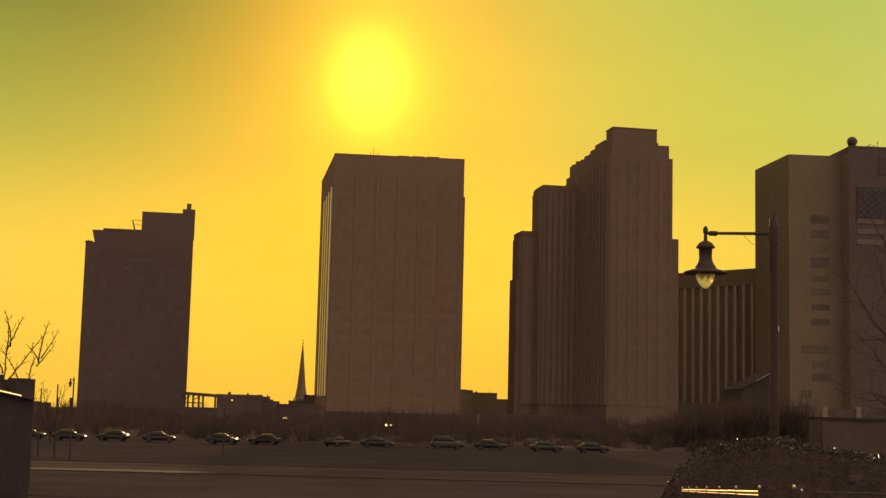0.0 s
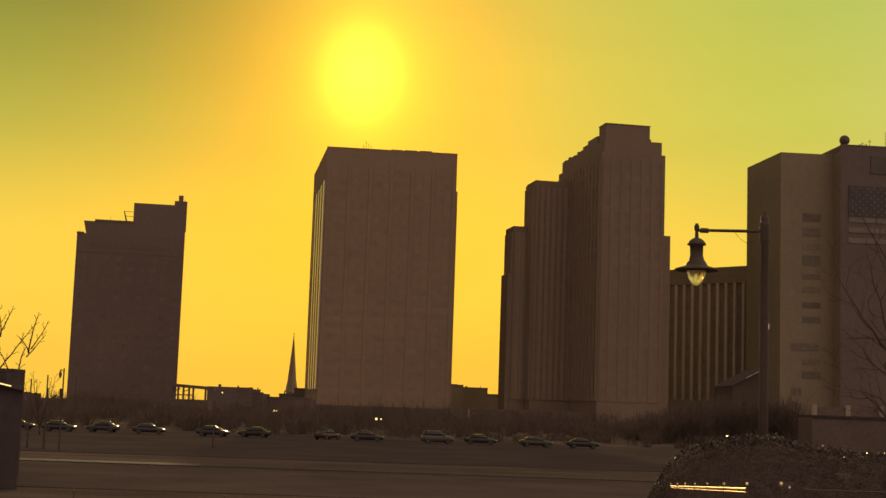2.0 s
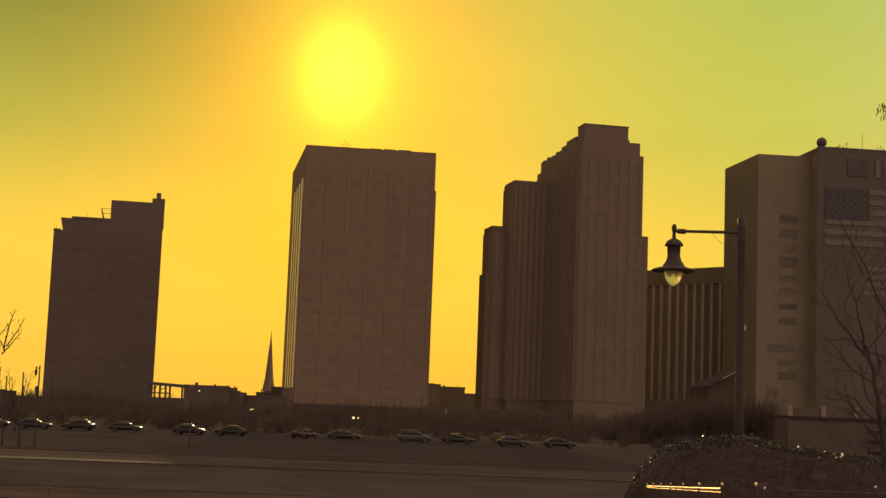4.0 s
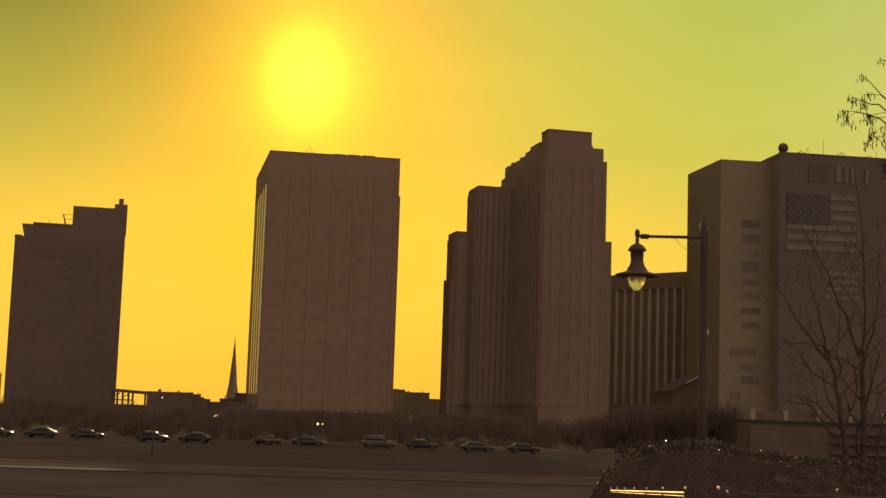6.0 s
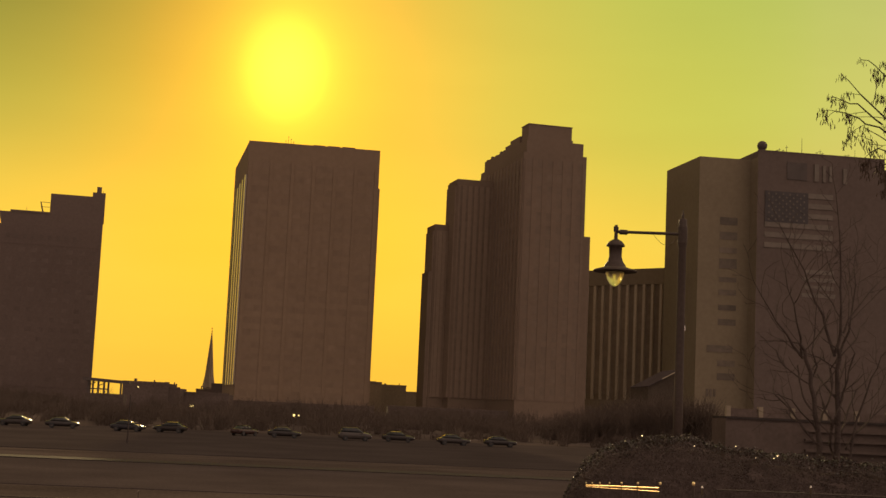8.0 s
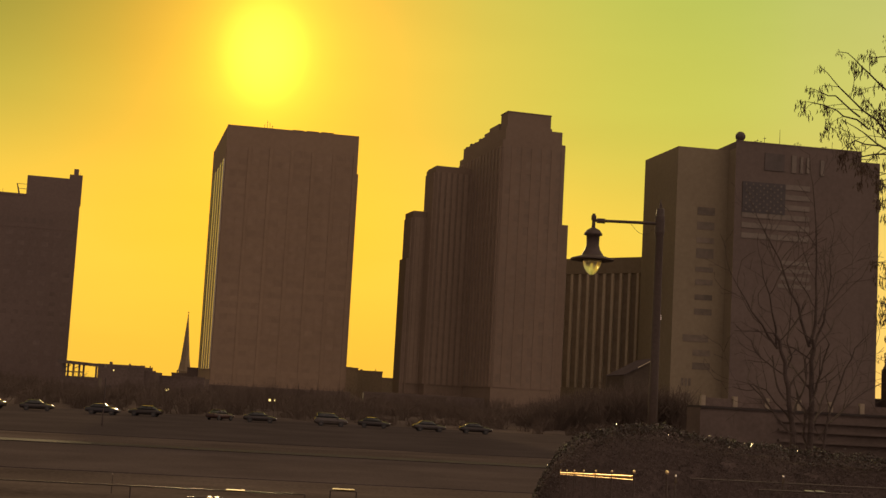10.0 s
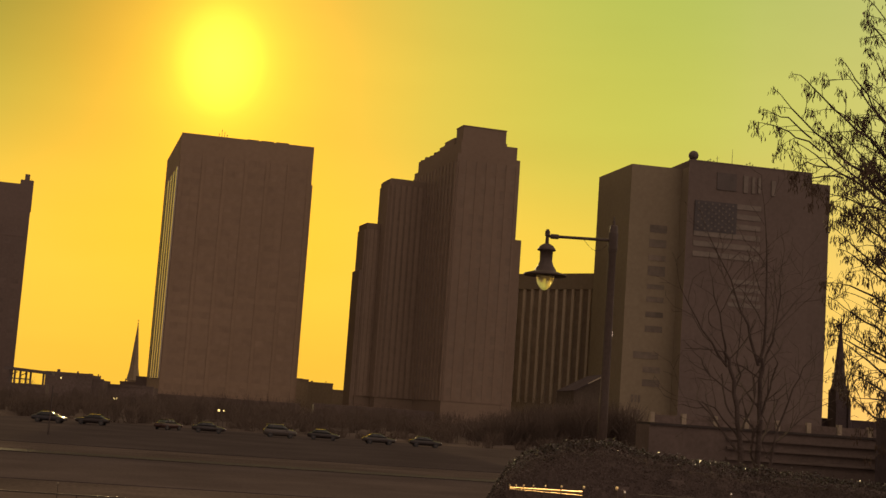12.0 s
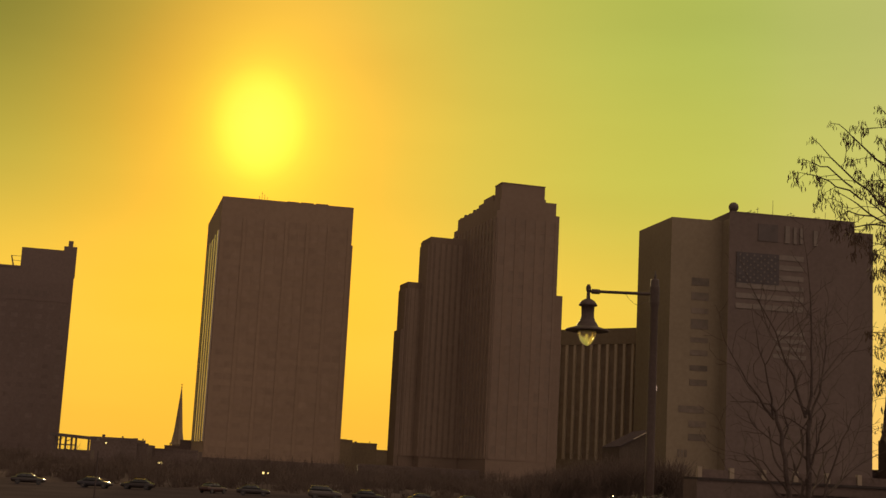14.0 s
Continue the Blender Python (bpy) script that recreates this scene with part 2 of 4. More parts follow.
# ---- mesh helpers ----


def mesh_of(name, bm, mat):
    me = bpy.data.meshes.new(name)
    bm.to_mesh(me)
    bm.free()
    me.materials.append(mat)
    return me


def part(name, bm, mat, parent=None, label="", smooth=False):
    me = mesh_of(name, bm, mat)
    if smooth:
        me.polygons.foreach_set("use_smooth", [True] * len(me.polygons))
    ob = new(name, me)
    ob.parent = parent
    return tagged(ob, label)


def thing(name, label, category, at=(0, 0, 0), turn=0.0, group="", kind=""):
    ob = new(name)
    ob.empty_display_size = 0.5
    ob.matrix_world = pose(*at, 0, 0, turn)
    return tagged(ob, label, category, group, kind)


def box(bm, x0, x1, y0, y1, z0, z1, bevel=0.0):
    made = bmesh.ops.create_cube(bm, size=1, matrix=Matrix.LocRotScale(
        ((x0 + x1) / 2, (y0 + y1) / 2, (z0 + z1) / 2), None, (x1 - x0, y1 - y0, z1 - z0)))
    if bevel:
        edges = list({e for v in made["verts"] for e in v.link_edges})
        bmesh.ops.bevel(bm, geom=edges, offset=bevel, segments=2, affect="EDGES", profile=0.5)
    return bm


def boxed(*a, bevel=0.0):
    return box(bmesh.new(), *a, bevel=bevel)


def lathe(profile, n=20, bm=None, at=(0, 0, 0)):
    """A turned form from (radius, height) pairs."""
    bm = bm or bmesh.new()
    rings = []
    for r, z in profile:
        rings.append([bm.verts.new((at[0] + r * math.cos(2 * math.pi * i / n), at[1] + r * math.sin(2 * math.pi * i / n), at[2] + z)) for i in range(n)])
    for a, b in zip(rings, rings[1:]):
        for i in range(n):
            bm.faces.new((a[i], a[(i + 1) % n], b[(i + 1) % n], b[i]))
    bm.faces.new(list(reversed(rings[0])))
    bm.faces.new(rings[-1])
    return bm


def prism(points, z0, z1, bm=None):
    bm = bm or bmesh.new()
    lo = [bm.verts.new((x, y, z0)) for x, y in points]
    hi = [bm.verts.new((x, y, z1)) for x, y in points]
    n = len(points)
    for i in range(n):
        bm.faces.new((lo[i], lo[(i + 1) % n], hi[(i + 1) % n], hi[i]))
    bm.faces.new(hi)
    bm.faces.new(list(reversed(lo)))
    bmesh.ops.recalc_face_normals(bm, faces=bm.faces)
    return bm


def tube(verts, faces, p, q, r0, r1, n=5):
    """Adds a tapered limb from p to q to lists of vertices and faces."""
    d = (q - p).normalized()
    side = d.orthogonal().normalized()
    other = d.cross(side)
    k = len(verts)
    for c, r in ((p, r0), (q, r1)):
        for i in range(n):
            a = 2 * math.pi * i / n
            verts.append(c + side * (r * math.cos(a)) + other * (r * math.sin(a)))
    for i in range(n):
        faces.append((k + i, k + (i + 1) % n, k + n + (i + 1) % n, k + n + i))


def from_lists(name, verts, faces, mat, parent=None, label=""):
    me = bpy.data.meshes.new(name)
    me.from_pydata([tuple(v) for v in verts], [], faces)
    me.materials.append(mat)
    ob = new(name, me)
    ob.parent = parent
    return tagged(ob, label)


UNIT = {}


def block(name, mat, parent, m):
    """One box-shaped piece of a facade, which shares its mesh with its like."""
    key = (name, mat.name)
    if key not in UNIT:
        UNIT[key] = mesh_of(name, boxed(-0.5, 0.5, -0.5, 0.5, -0.5, 0.5), mat)
    ob = new(name, UNIT[key])
    ob.parent = parent
    ob.matrix_basis = m
    return ob


class Face:
    """An upright wall plane from p to q, seen with p on its left; s runs along it, z up, out away from it."""

    def __init__(self, p, q):
        self.p, d = Vector((*p, 0)), Vector((*q, 0)) - Vector((*p, 0))
        self.length = d.length
        self.d = d.normalized()
        self.n = Vector((self.d.y, -self.d.x, 0))

    def at(self, s, z, out):
        return self.p + self.d * s + self.n * out + Vector((0, 0, z))

    def piece(self, name, mat, parent, s0, s1, z0, z1, out0, out1):
        r = Matrix((self.d, -self.n, (0, 0, 1))).transposed().to_4x4()
        c = self.at((s0 + s1) / 2, (z0 + z1) / 2, (out0 + out1) / 2)
        return block(name, mat, parent, Matrix.Translation(c) @ r @ Matrix.Diagonal((s1 - s0, abs(out1 - out0), z1 - z0, 1)))

    def grid(self, parent, mat, s0, s1, z0, z1, bays, floors, pier=0.8, band=1.4, out=0.5, pane=None, glass=True, band_mat=None):
        """Piers and floor bands that stand proud of the wall, with a pane set back in every field."""
        w, h = (s1 - s0) / bays, (z1 - z0) / floors
        for i in range(bays + 1):
            a = s0 + i * w
            self.piece("pier", mat, parent, max(a - pier / 2, s0), min(a + pier / 2, s1), z0, z1, -0.1, out)
        for j in range(floors):
            self.piece("spandrel", band_mat or mat, parent, s0 + 0.02, s1 - 0.02, z0 + j * h, z0 + j * h + band, -0.1, out * 0.6)
        if glass:
            for i in range(bays):
                for j in range(floors):
                    self.piece("window", pane or M_PANE, parent, s0 + i * w + pier / 2 - 0.05, s0 + (i + 1) * w - pier / 2 + 0.05,
                               z0 + j * h + band - 0.05, z0 + (j + 1) * h + 0.05, -0.1, out * 0.22)


# ---- the ground ----


PROFILE = [(-9000, 2.4), (6, 2.4), (25, 1.55), (58, 0.0), (96, 0.0), (118, -0.65), (210, -0.65), (255, 0.0), (9000, 0.0)]


def ground_z(y):
    for (a, za), (b, zb) in zip(PROFILE, PROFILE[1:]):
        if a <= y <= b:
            return za + (zb - za) * (y - a) / (b - a)
    return 2.4


def make_ground():
    xs = [-4500, -1500, -500, -200, -100] + list(range(-60, 61, 3)) + [100, 200, 500, 1500, 4500]
    ys = [-4400, -1500, -300, -100, -30, 0, 6] + [8 + 1.7 * i for i in range(10)] + [25 + 1.5 * i for i in range(23)] + [62, 80, 96, 118, 160, 210, 255, 400, 700, 1500, 4400]
    verts, faces = [], []
    for y in ys:
        for x in xs:
            bumps = 0.10 * noise.noise(Vector((x * 0.2, y * 0.2, 0))) if 3 < y < 56 and abs(x) < 70 else 0
            verts.append((x, y, ground_z(y) + bumps))
    n = len(xs)
    for j in range(len(ys) - 1):
        for i in range(n - 1):
            k = j * n + i
            faces.append((k, k + 1, k + n + 1, k + n))
    tagged(from_lists("ground", verts, faces, M_GRASS), "sloping winter lawn and dull open ground", "ground", kind="structure")
    tagged(part("road", boxed(-300, 300, 62, 86, -0.2, 0.03), M_ASPHALT), "dark asphalt road below the slope", "road", kind="structure")
    tagged(part("parking_lot", boxed(-260, 240, 119, 209, -0.9, -0.6), M_LOT), "dark asphalt parking lot", "parking lot", kind="structure")
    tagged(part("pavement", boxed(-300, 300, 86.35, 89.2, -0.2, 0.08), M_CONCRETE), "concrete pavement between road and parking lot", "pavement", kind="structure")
    kerb = thing("kerb", "pale concrete kerb along the road", "kerb", (0, 86.0, 0), kind="structure")
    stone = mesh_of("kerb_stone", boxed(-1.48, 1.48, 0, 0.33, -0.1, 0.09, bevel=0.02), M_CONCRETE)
    for i in range(-22, 23):
        ob = new("kerb_stone", stone)
        ob.parent = kerb
        ob.location = (i * 3.0, 0, 0)


make_ground()

# ---- the towers ----


def tower_a():
    """Dark brick tower with a cornice, a stair block and a chimney."""
    t = thing("brick_tower", "tall dark brick office tower with cornice, roof block and chimney", "tower")
    l, r, back = (-131.9, 500), (-94.0, 507.0), 36
    f = Face(l, r)
    n = f.n * -back
    foot = [l, r, (r[0] + n.x, r[1] + n.y), (l[0] + n.x, l[1] + n.y)]
    part("wall", prism(foot, 0, 63.6), M_BRICK, t)

    def sub(name, s0, s1, d0, d1, z0, z1, mat=M_BRICK, flare=0.0):
        p = [f.at(s0, 0, -d0), f.at(s1, 0, -d0), f.at(s1, 0, -d1), f.at(s0, 0, -d1)]
        bm = prism([(v.x, v.y) for v in p], z0, z1)
        if flare:
            for v in bm.verts:
                if v.co.z > z0 + 0.1:
                    v.co -= f.d * flare if (v.co - p[0]).dot(f.d) < (s1 - s0) / 2 else Vector((0, 0, 0))
        return part(name, bm, mat, t)

    sub("parapet", -0.1, 2.5, -0.2, 0.5, 63.2, 64.0)
    sub("upper_storey", 3.2, f.length, 0.6, 30, 63.2, 68.2, flare=1.1)
    sub("coping", 6.0, 19.6, 0.4, 1.1, 68.2, 68.9)
    sub("roof_block", 19.6, f.length + 0.25, 0.8, 20, 68.2, 75.8)
    sub("stair_head", 34.2, f.length + 0.25, 0.8, 9, 75.8, 77.4)
    sub("chimney", 35.6, 37.3, 2.0, 3.7, 77.4, 79.7)
    sub("band", 0.05, f.length - 0.05, -0.1, 0.5, 56.7, 57.3)
    f.grid(t, M_BRICK, 0.6, f.length - 0.6, 6, 55.5, 9, 14, 1.9, 1.9, 0.15, M_BRICKPANE)
    for i in range(9):
        f.piece("window", M_LIME, t, 5.2 + i * 2.9, 6.5 + i * 2.9, 58.6, 60.4, -0.1, 0.12)
    # roof gear beside the block
    v, fc = [], []
    a = f.at(16.2, 68.9, -1.5)
    tube(v, fc, a + Vector((0.9, 0, 0)), a + Vector((0, 0, 3.7)), 0.22, 0.16)
    tube(v, fc, a + Vector((1.1, 0, 0)), a + Vector((0.1, 0, 3.6)), 0.22, 0.16)
    for z in (3.6, 1.9):
        tube(v, fc, a + Vector((0.2, 0, z)), a + Vector((3.4, 0, z - 0.1)), 0.09, 0.09)
    from_lists("roof_ladder", v, fc, M_ROOF, t)
    for s, z, h in ((0.8, 64, 0.9), (11.5, 68.9, 1.6), (37.9, 77.4, 0.9)):
        v, fc = [], []
        a = f.at(s, z, -1.2)
        tube(v, fc, a, a + Vector((0, 0, h)), 0.07, 0.04)
        from_lists("aerial", v, fc, M_ROOF, t)


def tower_c():
    """Broad slab with pilasters and a finned flank."""
    t = thing("slab_tower", "broad brown office slab with shallow pilasters and pale finned flank", "tower")
    bl, fl, fr = (-44.0, 471), (-35.6, 420), (4.6, 425)
    br = (fr[0] + bl[0] - fl[0], fr[1] + bl[1] - fl[1])
    part("wall", prism([fl, fr, br, bl], 0, 83.0), M_BROWN, t)
    f, s = Face(fl, fr), Face(bl, fl)
    f.piece("parapet", M_BROWN, t, 0, f.length, 82.9, 83.4, -0.6, 0.05)
    w = f.length - 1.6
    for i in range(7):
        a = 0.8 + i * w / 6
        f.piece("pilaster", M_BROWN, t, a - 0.55, a + 0.55, 3, 77.0, -0.1, 0.24)
    for j in range(20):
        z = 4 + j * 3.65
        f.piece("spandrel", M_BROWN, t, 0.8, f.length - 0.8, z, z + 1.7, -0.1, 0.12)
        for i in range(6):
            for k in range(2):
                a = 0.8 + i * w / 6 + 0.55 + k * (w / 12 - 0.5)
                f.piece("window", M_PANE, t, a + 0.15, a + w / 12 - 0.75, z + 1.65, z + 3.7, -0.1, 0.1)
    # flank: five pale fins between dark strips
    for i in range(6):
        a = 2.5 + i * (s.length - 5) / 5
        if i > 1:
            s.piece("fin", M_FIN, t, a - 1.6, a + 1.6, 9, 73, -0.1, 0.45)
        if i < 5:
            s.piece("window", M_DARKPANE, t, a + 1.7, a + (s.length - 5) / 5 - 1.7, 9, 72.5, -0.1, 0.12)
    # roof plant
    for a, b, h in ((6, 8.5, 0.5), (20, 23.5, 0.65), (24.3, 28.2, 0.7), (28.9, 32.8, 0.75), (37.5, 39.5, 0.5)):
        f.piece("roof_unit", M_ROOF, t, a, b, 83.3, 83.3 + h, -6, -2)
    for i, h in enumerate((1.6, 2.9, 2.2, 1.4)):
        v, fc = [], []
        a = f.at(11.3 + i * 0.8, 83.2, -2)
        tube(v, fc, a, a + Vector((0, 0, h)), 0.08, 0.05)
        tube(v, fc, a + Vector((-0.16, 0, h * 0.8)), a + Vector((0.16, 0, h * 0.86)), 0.07, 0.07)
        from_lists("aerial", v, fc, M_ROOF, t)
    # shoulder strip at the far corner
    f.piece("corner_strip", M_BROWN, t, f.length - 0.05, f.length + 0.45, 0, 71.5, -3, -0.2)


def tower_v():
    """Stepped stone tower of the twenties with ribbed shafts."""
    t = thing("stepped_tower", "stepped brown stone skyscraper with ribbed shafts and setbacks", "tower")
    f = Face((46.0, 400), (65.9, 404))
    d = f.d

    def vol(name, s0, s1, d0, d1, z1, z0=0.0, mat=M_BUFF):
        p = [f.at(s0, 0, -d0), f.at(s1, 0, -d0), f.at(s1, 0, -d1), f.at(s0, 0, -d1)]
        part(name, prism([(v.x, v.y) for v in p], z0, z1), mat, t)
        return Face((p[3].x, p[3].y), (p[0].x, p[0].y)), Face((p[0].x, p[0].y), (p[1].x, p[1].y))

    left, front = vol("main_shaft", 0.6, f.length + 0.1, 0, 44, 81.0)
    vol("shoulder", 1.6, f.length - 0.9, 0.4, 43.6, 84.9, 81.0)
    vol("upper_step", 1.7, 9.0, 17, 22, 86.1, 84.9)
    vol("upper_step", 1.7, 12.0, 7.6, 17, 87.0, 84.9)
    vol("top_block", 2.2, f.length - 4.5, 1.0, 7.5, 89.5, 84.9)
    vol("top_coping", 2.05, f.length - 4.35, 0.85, 7.65, 89.8, 89.5)
    vol("top_foot", f.length - 4.5, f.length - 4.0, 1.2, 7.3, 85.8, 84.9)
    vol("right_wing", f.length + 0.1, f.length + 2.6, 1.5, 40, 57.3)
    l1, f1 = vol("wing", -11.7, 0.6, 27.9, 39, 75.5)
    vol("wing_coping", -11.4, 0.6, 28.2, 38.6, 76.0, 75.5)
    l2, f2 = vol("lower_wing", -16.6, -11.7, 33.9, 44, 62.0)
    vol("foot_wing", -17.9, -16.6, 34.6, 43, 47.0)
    # ribs and window strips
    for face, n, top in ((left, 13, 79), (l1, 6, 74), (l2, 5, 60), (f1, 6, 74), (f2, 3, 60)):
        face.grid(t, M_RIB, 0.5, face.length - 0.5, 8, top, n, int((top - 8) / 3.9), 1.2, 1.3, 0.4, M_RIBPANE, True, M_RIBPANE)
    front.grid(t, M_BUFF, 0.5, front.length - 0.5, 8, 79, 6, 18, 1.5, 1.5, 0.2, M_RIBPANE)
    # gear on the shoulder roof
    for s, h in ((1.5, 0.9), (6, 1.5), (11, 0.8), (15.5, 1.6), (19, 1.2)):
        left.piece("roof_unit", M_ROOF, t, s, s + 1.6, 84.7, 84.9 + h * 0.5, -3.0, -1.3)
    for s, w in ((23.0, 2.4), (30.5, 2.6)):
        v, fc = [], []
        a, b = left.at(s, 84.8, -1.6), left.at(s + w, 84.8, -1.6)
        h = Vector((0, 0, 1.5))
        tube(v, fc, a, a + h, 0.1, 0.1), tube(v, fc, b, b + h, 0.1, 0.1), tube(v, fc, a + h, b + h, 0.1, 0.1)
        from_lists("roof_rail", v, fc, M_ROOF, t)


def tower_n():
    """Lower block behind with tall window strips."""
    t = thing("strip_window_block", "lower pale office block with tall dark window strips", "office block")
    l, r = (70.0, 473.5), (112.0, 432.6)
    f = Face(l, r)
    n = f.n * -26
    part("wall", prism([l, r, (r[0] + n.x, r[1] + n.y), (l[0] + n.x, l[1] + n.y)], 0, 53.4), M_PRECAST, t)
    s = 1.0
    while s < f.length - 2:
        f.piece("fin", M_PALE, t, s, s + 0.9, 10, 48.2, -0.1, 0.8)
        f.piece("window", M_STRIP, t, s + 0.95, s + 3.2, 12, 48.0, -0.1, 0.15)
        s += 3.25
    f.piece("lintel", M_PRECAST, t, 0, f.length, 48.2, 53.5, -0.1, 0.7)
    f.piece("plinth", M_PRECAST, t, 0, f.length, 0, 10, -0.1, 0.7)


def tower_i():
    """Pale slab with a mural, roof ball and a projecting front."""
    t = thing("mural_tower", "broad tan office block with flag mural and roof ball", "tower")
    bl, fl, fm = (95.5, 427), (99.3, 400), (115.6, 401.4)
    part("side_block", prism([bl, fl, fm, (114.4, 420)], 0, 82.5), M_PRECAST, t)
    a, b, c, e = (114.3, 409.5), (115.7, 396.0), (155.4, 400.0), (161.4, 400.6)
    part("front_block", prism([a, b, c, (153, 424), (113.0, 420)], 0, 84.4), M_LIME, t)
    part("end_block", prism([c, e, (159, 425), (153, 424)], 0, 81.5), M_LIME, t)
    side, sf, f = Face(bl, fl), Face(fl, fm), Face(b, e)
    flank = Face(a, b)
    # lighter panel laid on the flank to offset the weak side light
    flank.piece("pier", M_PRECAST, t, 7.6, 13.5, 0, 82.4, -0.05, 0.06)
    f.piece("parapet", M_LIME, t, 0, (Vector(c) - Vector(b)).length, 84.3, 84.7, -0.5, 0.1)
    # roof ball on its stand
    bm = lathe([(1.0, 0), (0.9, 0.8)], 16)
    ob = part("ball_stand", bm, M_ROOF, t)
    ob.location = f.at(1.8, 84.4, -1.6)
    bm = bmesh.new()
    bmesh.ops.create_icosphere(bm, subdivisions=3, radius=1.5)
    ob = part("roof_ball", bm, M_ROOF, t, "dark round roof dome", True)
    ob.location = f.at(1.8, 86.2, -1.6)
    for s, h in ((6.5, 0.9), (7.2, 1.4), (8.3, 1.0), (9.4, 2.4), (14.2, 4.9), (19, 1.2), (20, 1.8), (20.8, 1.1), (28, 0.9), (29, 1.1)):
        v, fc = [], []
        p = f.at(s, 84.5, -1.5)
        tube(v, fc, p, p + Vector((0, 0, h)), 0.09, 0.05)
        if h < 4:
            tube(v, fc, p + Vector((-0.4, 0, h * 0.7)), p + Vector((0.4, 0, h * 0.75)), 0.07, 0.07)
        from_lists("aerial", v, fc, M_ROOF, t)
    # dark window groups beside the projecting front
    for z, h in ((62.4, 2.3), (58.0, 2.3), (54.0, 1.6), (49.4, 2.9), (45.4, 1.4), (41.5, 1.6), (37.0, 1.6), (32.6, 1.8), (20.5, 1.8), (16.5, 2.0)):
        sf.piece("window", M_DARKPANE, t, 6.6, 12.0, z, z + h, -0.1, 0.12)
    sf.piece("louvre", M_DARKPANE, t, 3.4, 11.2, 24.6, 26.6, -0.1, 0.15)
    for z in (11.6, 7.2):
        for k in range(3):
            sf.piece("window", M_DARKPANE, t, 3.4 + k * 1.1, 4.1 + k * 1.1, z, z + 2.2, -0.1, 0.15)
    # name bars and square mark near the roof
    f.piece("square_mark", M_SOOTPANE, t, 9.0, 15.2, 76.4, 81.6, -0.1, 0.25)
    for s0, s1, z0, z1 in ((17.5, 18.9, 76.3, 81.5), (20.2, 21.1, 76.3, 81.3), (22.2, 23.0, 76.5, 81.2), (26.6, 27.8, 76.2, 80.8)):
        f.piece("mark_bar", M_FLAGLIGHT, t, s0, s1, z0, z1, -0.1, 0.4)
    # mural: star field and stripes
    f.piece("mural_field", M_FLAGDARK, t, 2.3, 15.7, 63.4, 72.6, -0.1, 0.3)
    star = bmesh.new()
    pts = [(math.sin(k * math.pi / 5) * (0.42 if k % 2 == 0 else 0.18), math.cos(k * math.pi / 5) * (0.42 if k % 2 == 0 else 0.18)) for k in range(10)]
    prism(pts, 0, 0.12, star)
    star_mesh = mesh_of("star", star, M_FLAGLIGHT)
    turn = Matrix((f.d, (0, 0, 1), f.n)).transposed().to_4x4()
    for row in range(9):
        for k in range(6 if row % 2 == 0 else 5):
            ob = new("star", star_mesh)
            ob.parent = t
            ob.matrix_basis = Matrix.Translation(f.at(3.4 + k * 2.2 + (row % 2) * 1.1, 64.2 + row * 0.95, 0.3)) @ turn
    for j in range(11):
        z = 55.8 + j * 1.53
        if j % 2 == 0:
            f.piece("mural_stripe", M_FLAGLIGHT, t, 2.3 if j < 5 else 15.7, 23.5, z, z + 1.53, -0.1, 0.22)
    for j in range(4):
        f.piece("mural_stripe", M_FLAGLIGHT, t, 14.2 + 0.8 * (j % 2), 24.6 - 0.6 * (j % 2), 41.8 + j * 2.3, 43.0 + j * 2.3, -0.1, 0.2)


tower_a()
tower_c()
tower_v()
tower_n()
tower_i()

# ---- far low town ----


def spire(name, label, x, y, base, shoulder, top, w0, w1, mat):
    t = thing(name, label, "church", (x, y, 0), 8)
    part("tower", boxed(-w0 / 2, w0 / 2, -w0 / 2, w0 / 2, 0, base), mat, t)
    bm = lathe([(w0 * 0.62, base), (w0 * 0.55, base + 0.8), (w1 / 2, shoulder), (0.12, top)], 8)
    part("steeple", bm, mat, t)
    bm = bmesh.new()
    bmesh.ops.create_icosphere(bm, subdivisions=1, radius=0.3, matrix=Matrix.Translation((0, 0, top)))
    box(bm, -0.06, 0.06, -0.06, 0.06, top, top + 1.6)
    box(bm, -0.4, 0.4, -0.06, 0.06, top + 0.9, top + 1.05)
    part("finial", bm, M_ROOF, t)
    return t


spire("church_spire", "slender dark church spire among low roofs", -57.6, 560, 9.0, 14, 31.5, 4.4, 3.4, M_HAZED_SPIRE)
big = spire("church_spire", "tall dark stone church steeple with corner pinnacles", 186.9, 450, 21.5, 24.5, 45.5, 4.9, 4.3, M_SLATE)
for sx in (-1, 1):
    part("buttress", boxed(sx * 2.35 - 0.35, sx * 2.35 + 0.35, -3.3, -2.5, 0, 17), M_SLATE, big)
    ob = part("pinnacle", lathe([(0.5, 22), (0.45, 23), (0.05, 25.5)], 6), M_ROOF, big)
    ob.location = (sx * 2.1, -2.1, 0)
ob = part("side_turret", lathe([(0.6, 0), (0.6, 11.2), (0.22, 11.6), (0.2, 16.5), (0.3, 16.6), (0.06, 17.6)], 8), M_SLATE, big)
ob.location = (4.6, 0, 0)


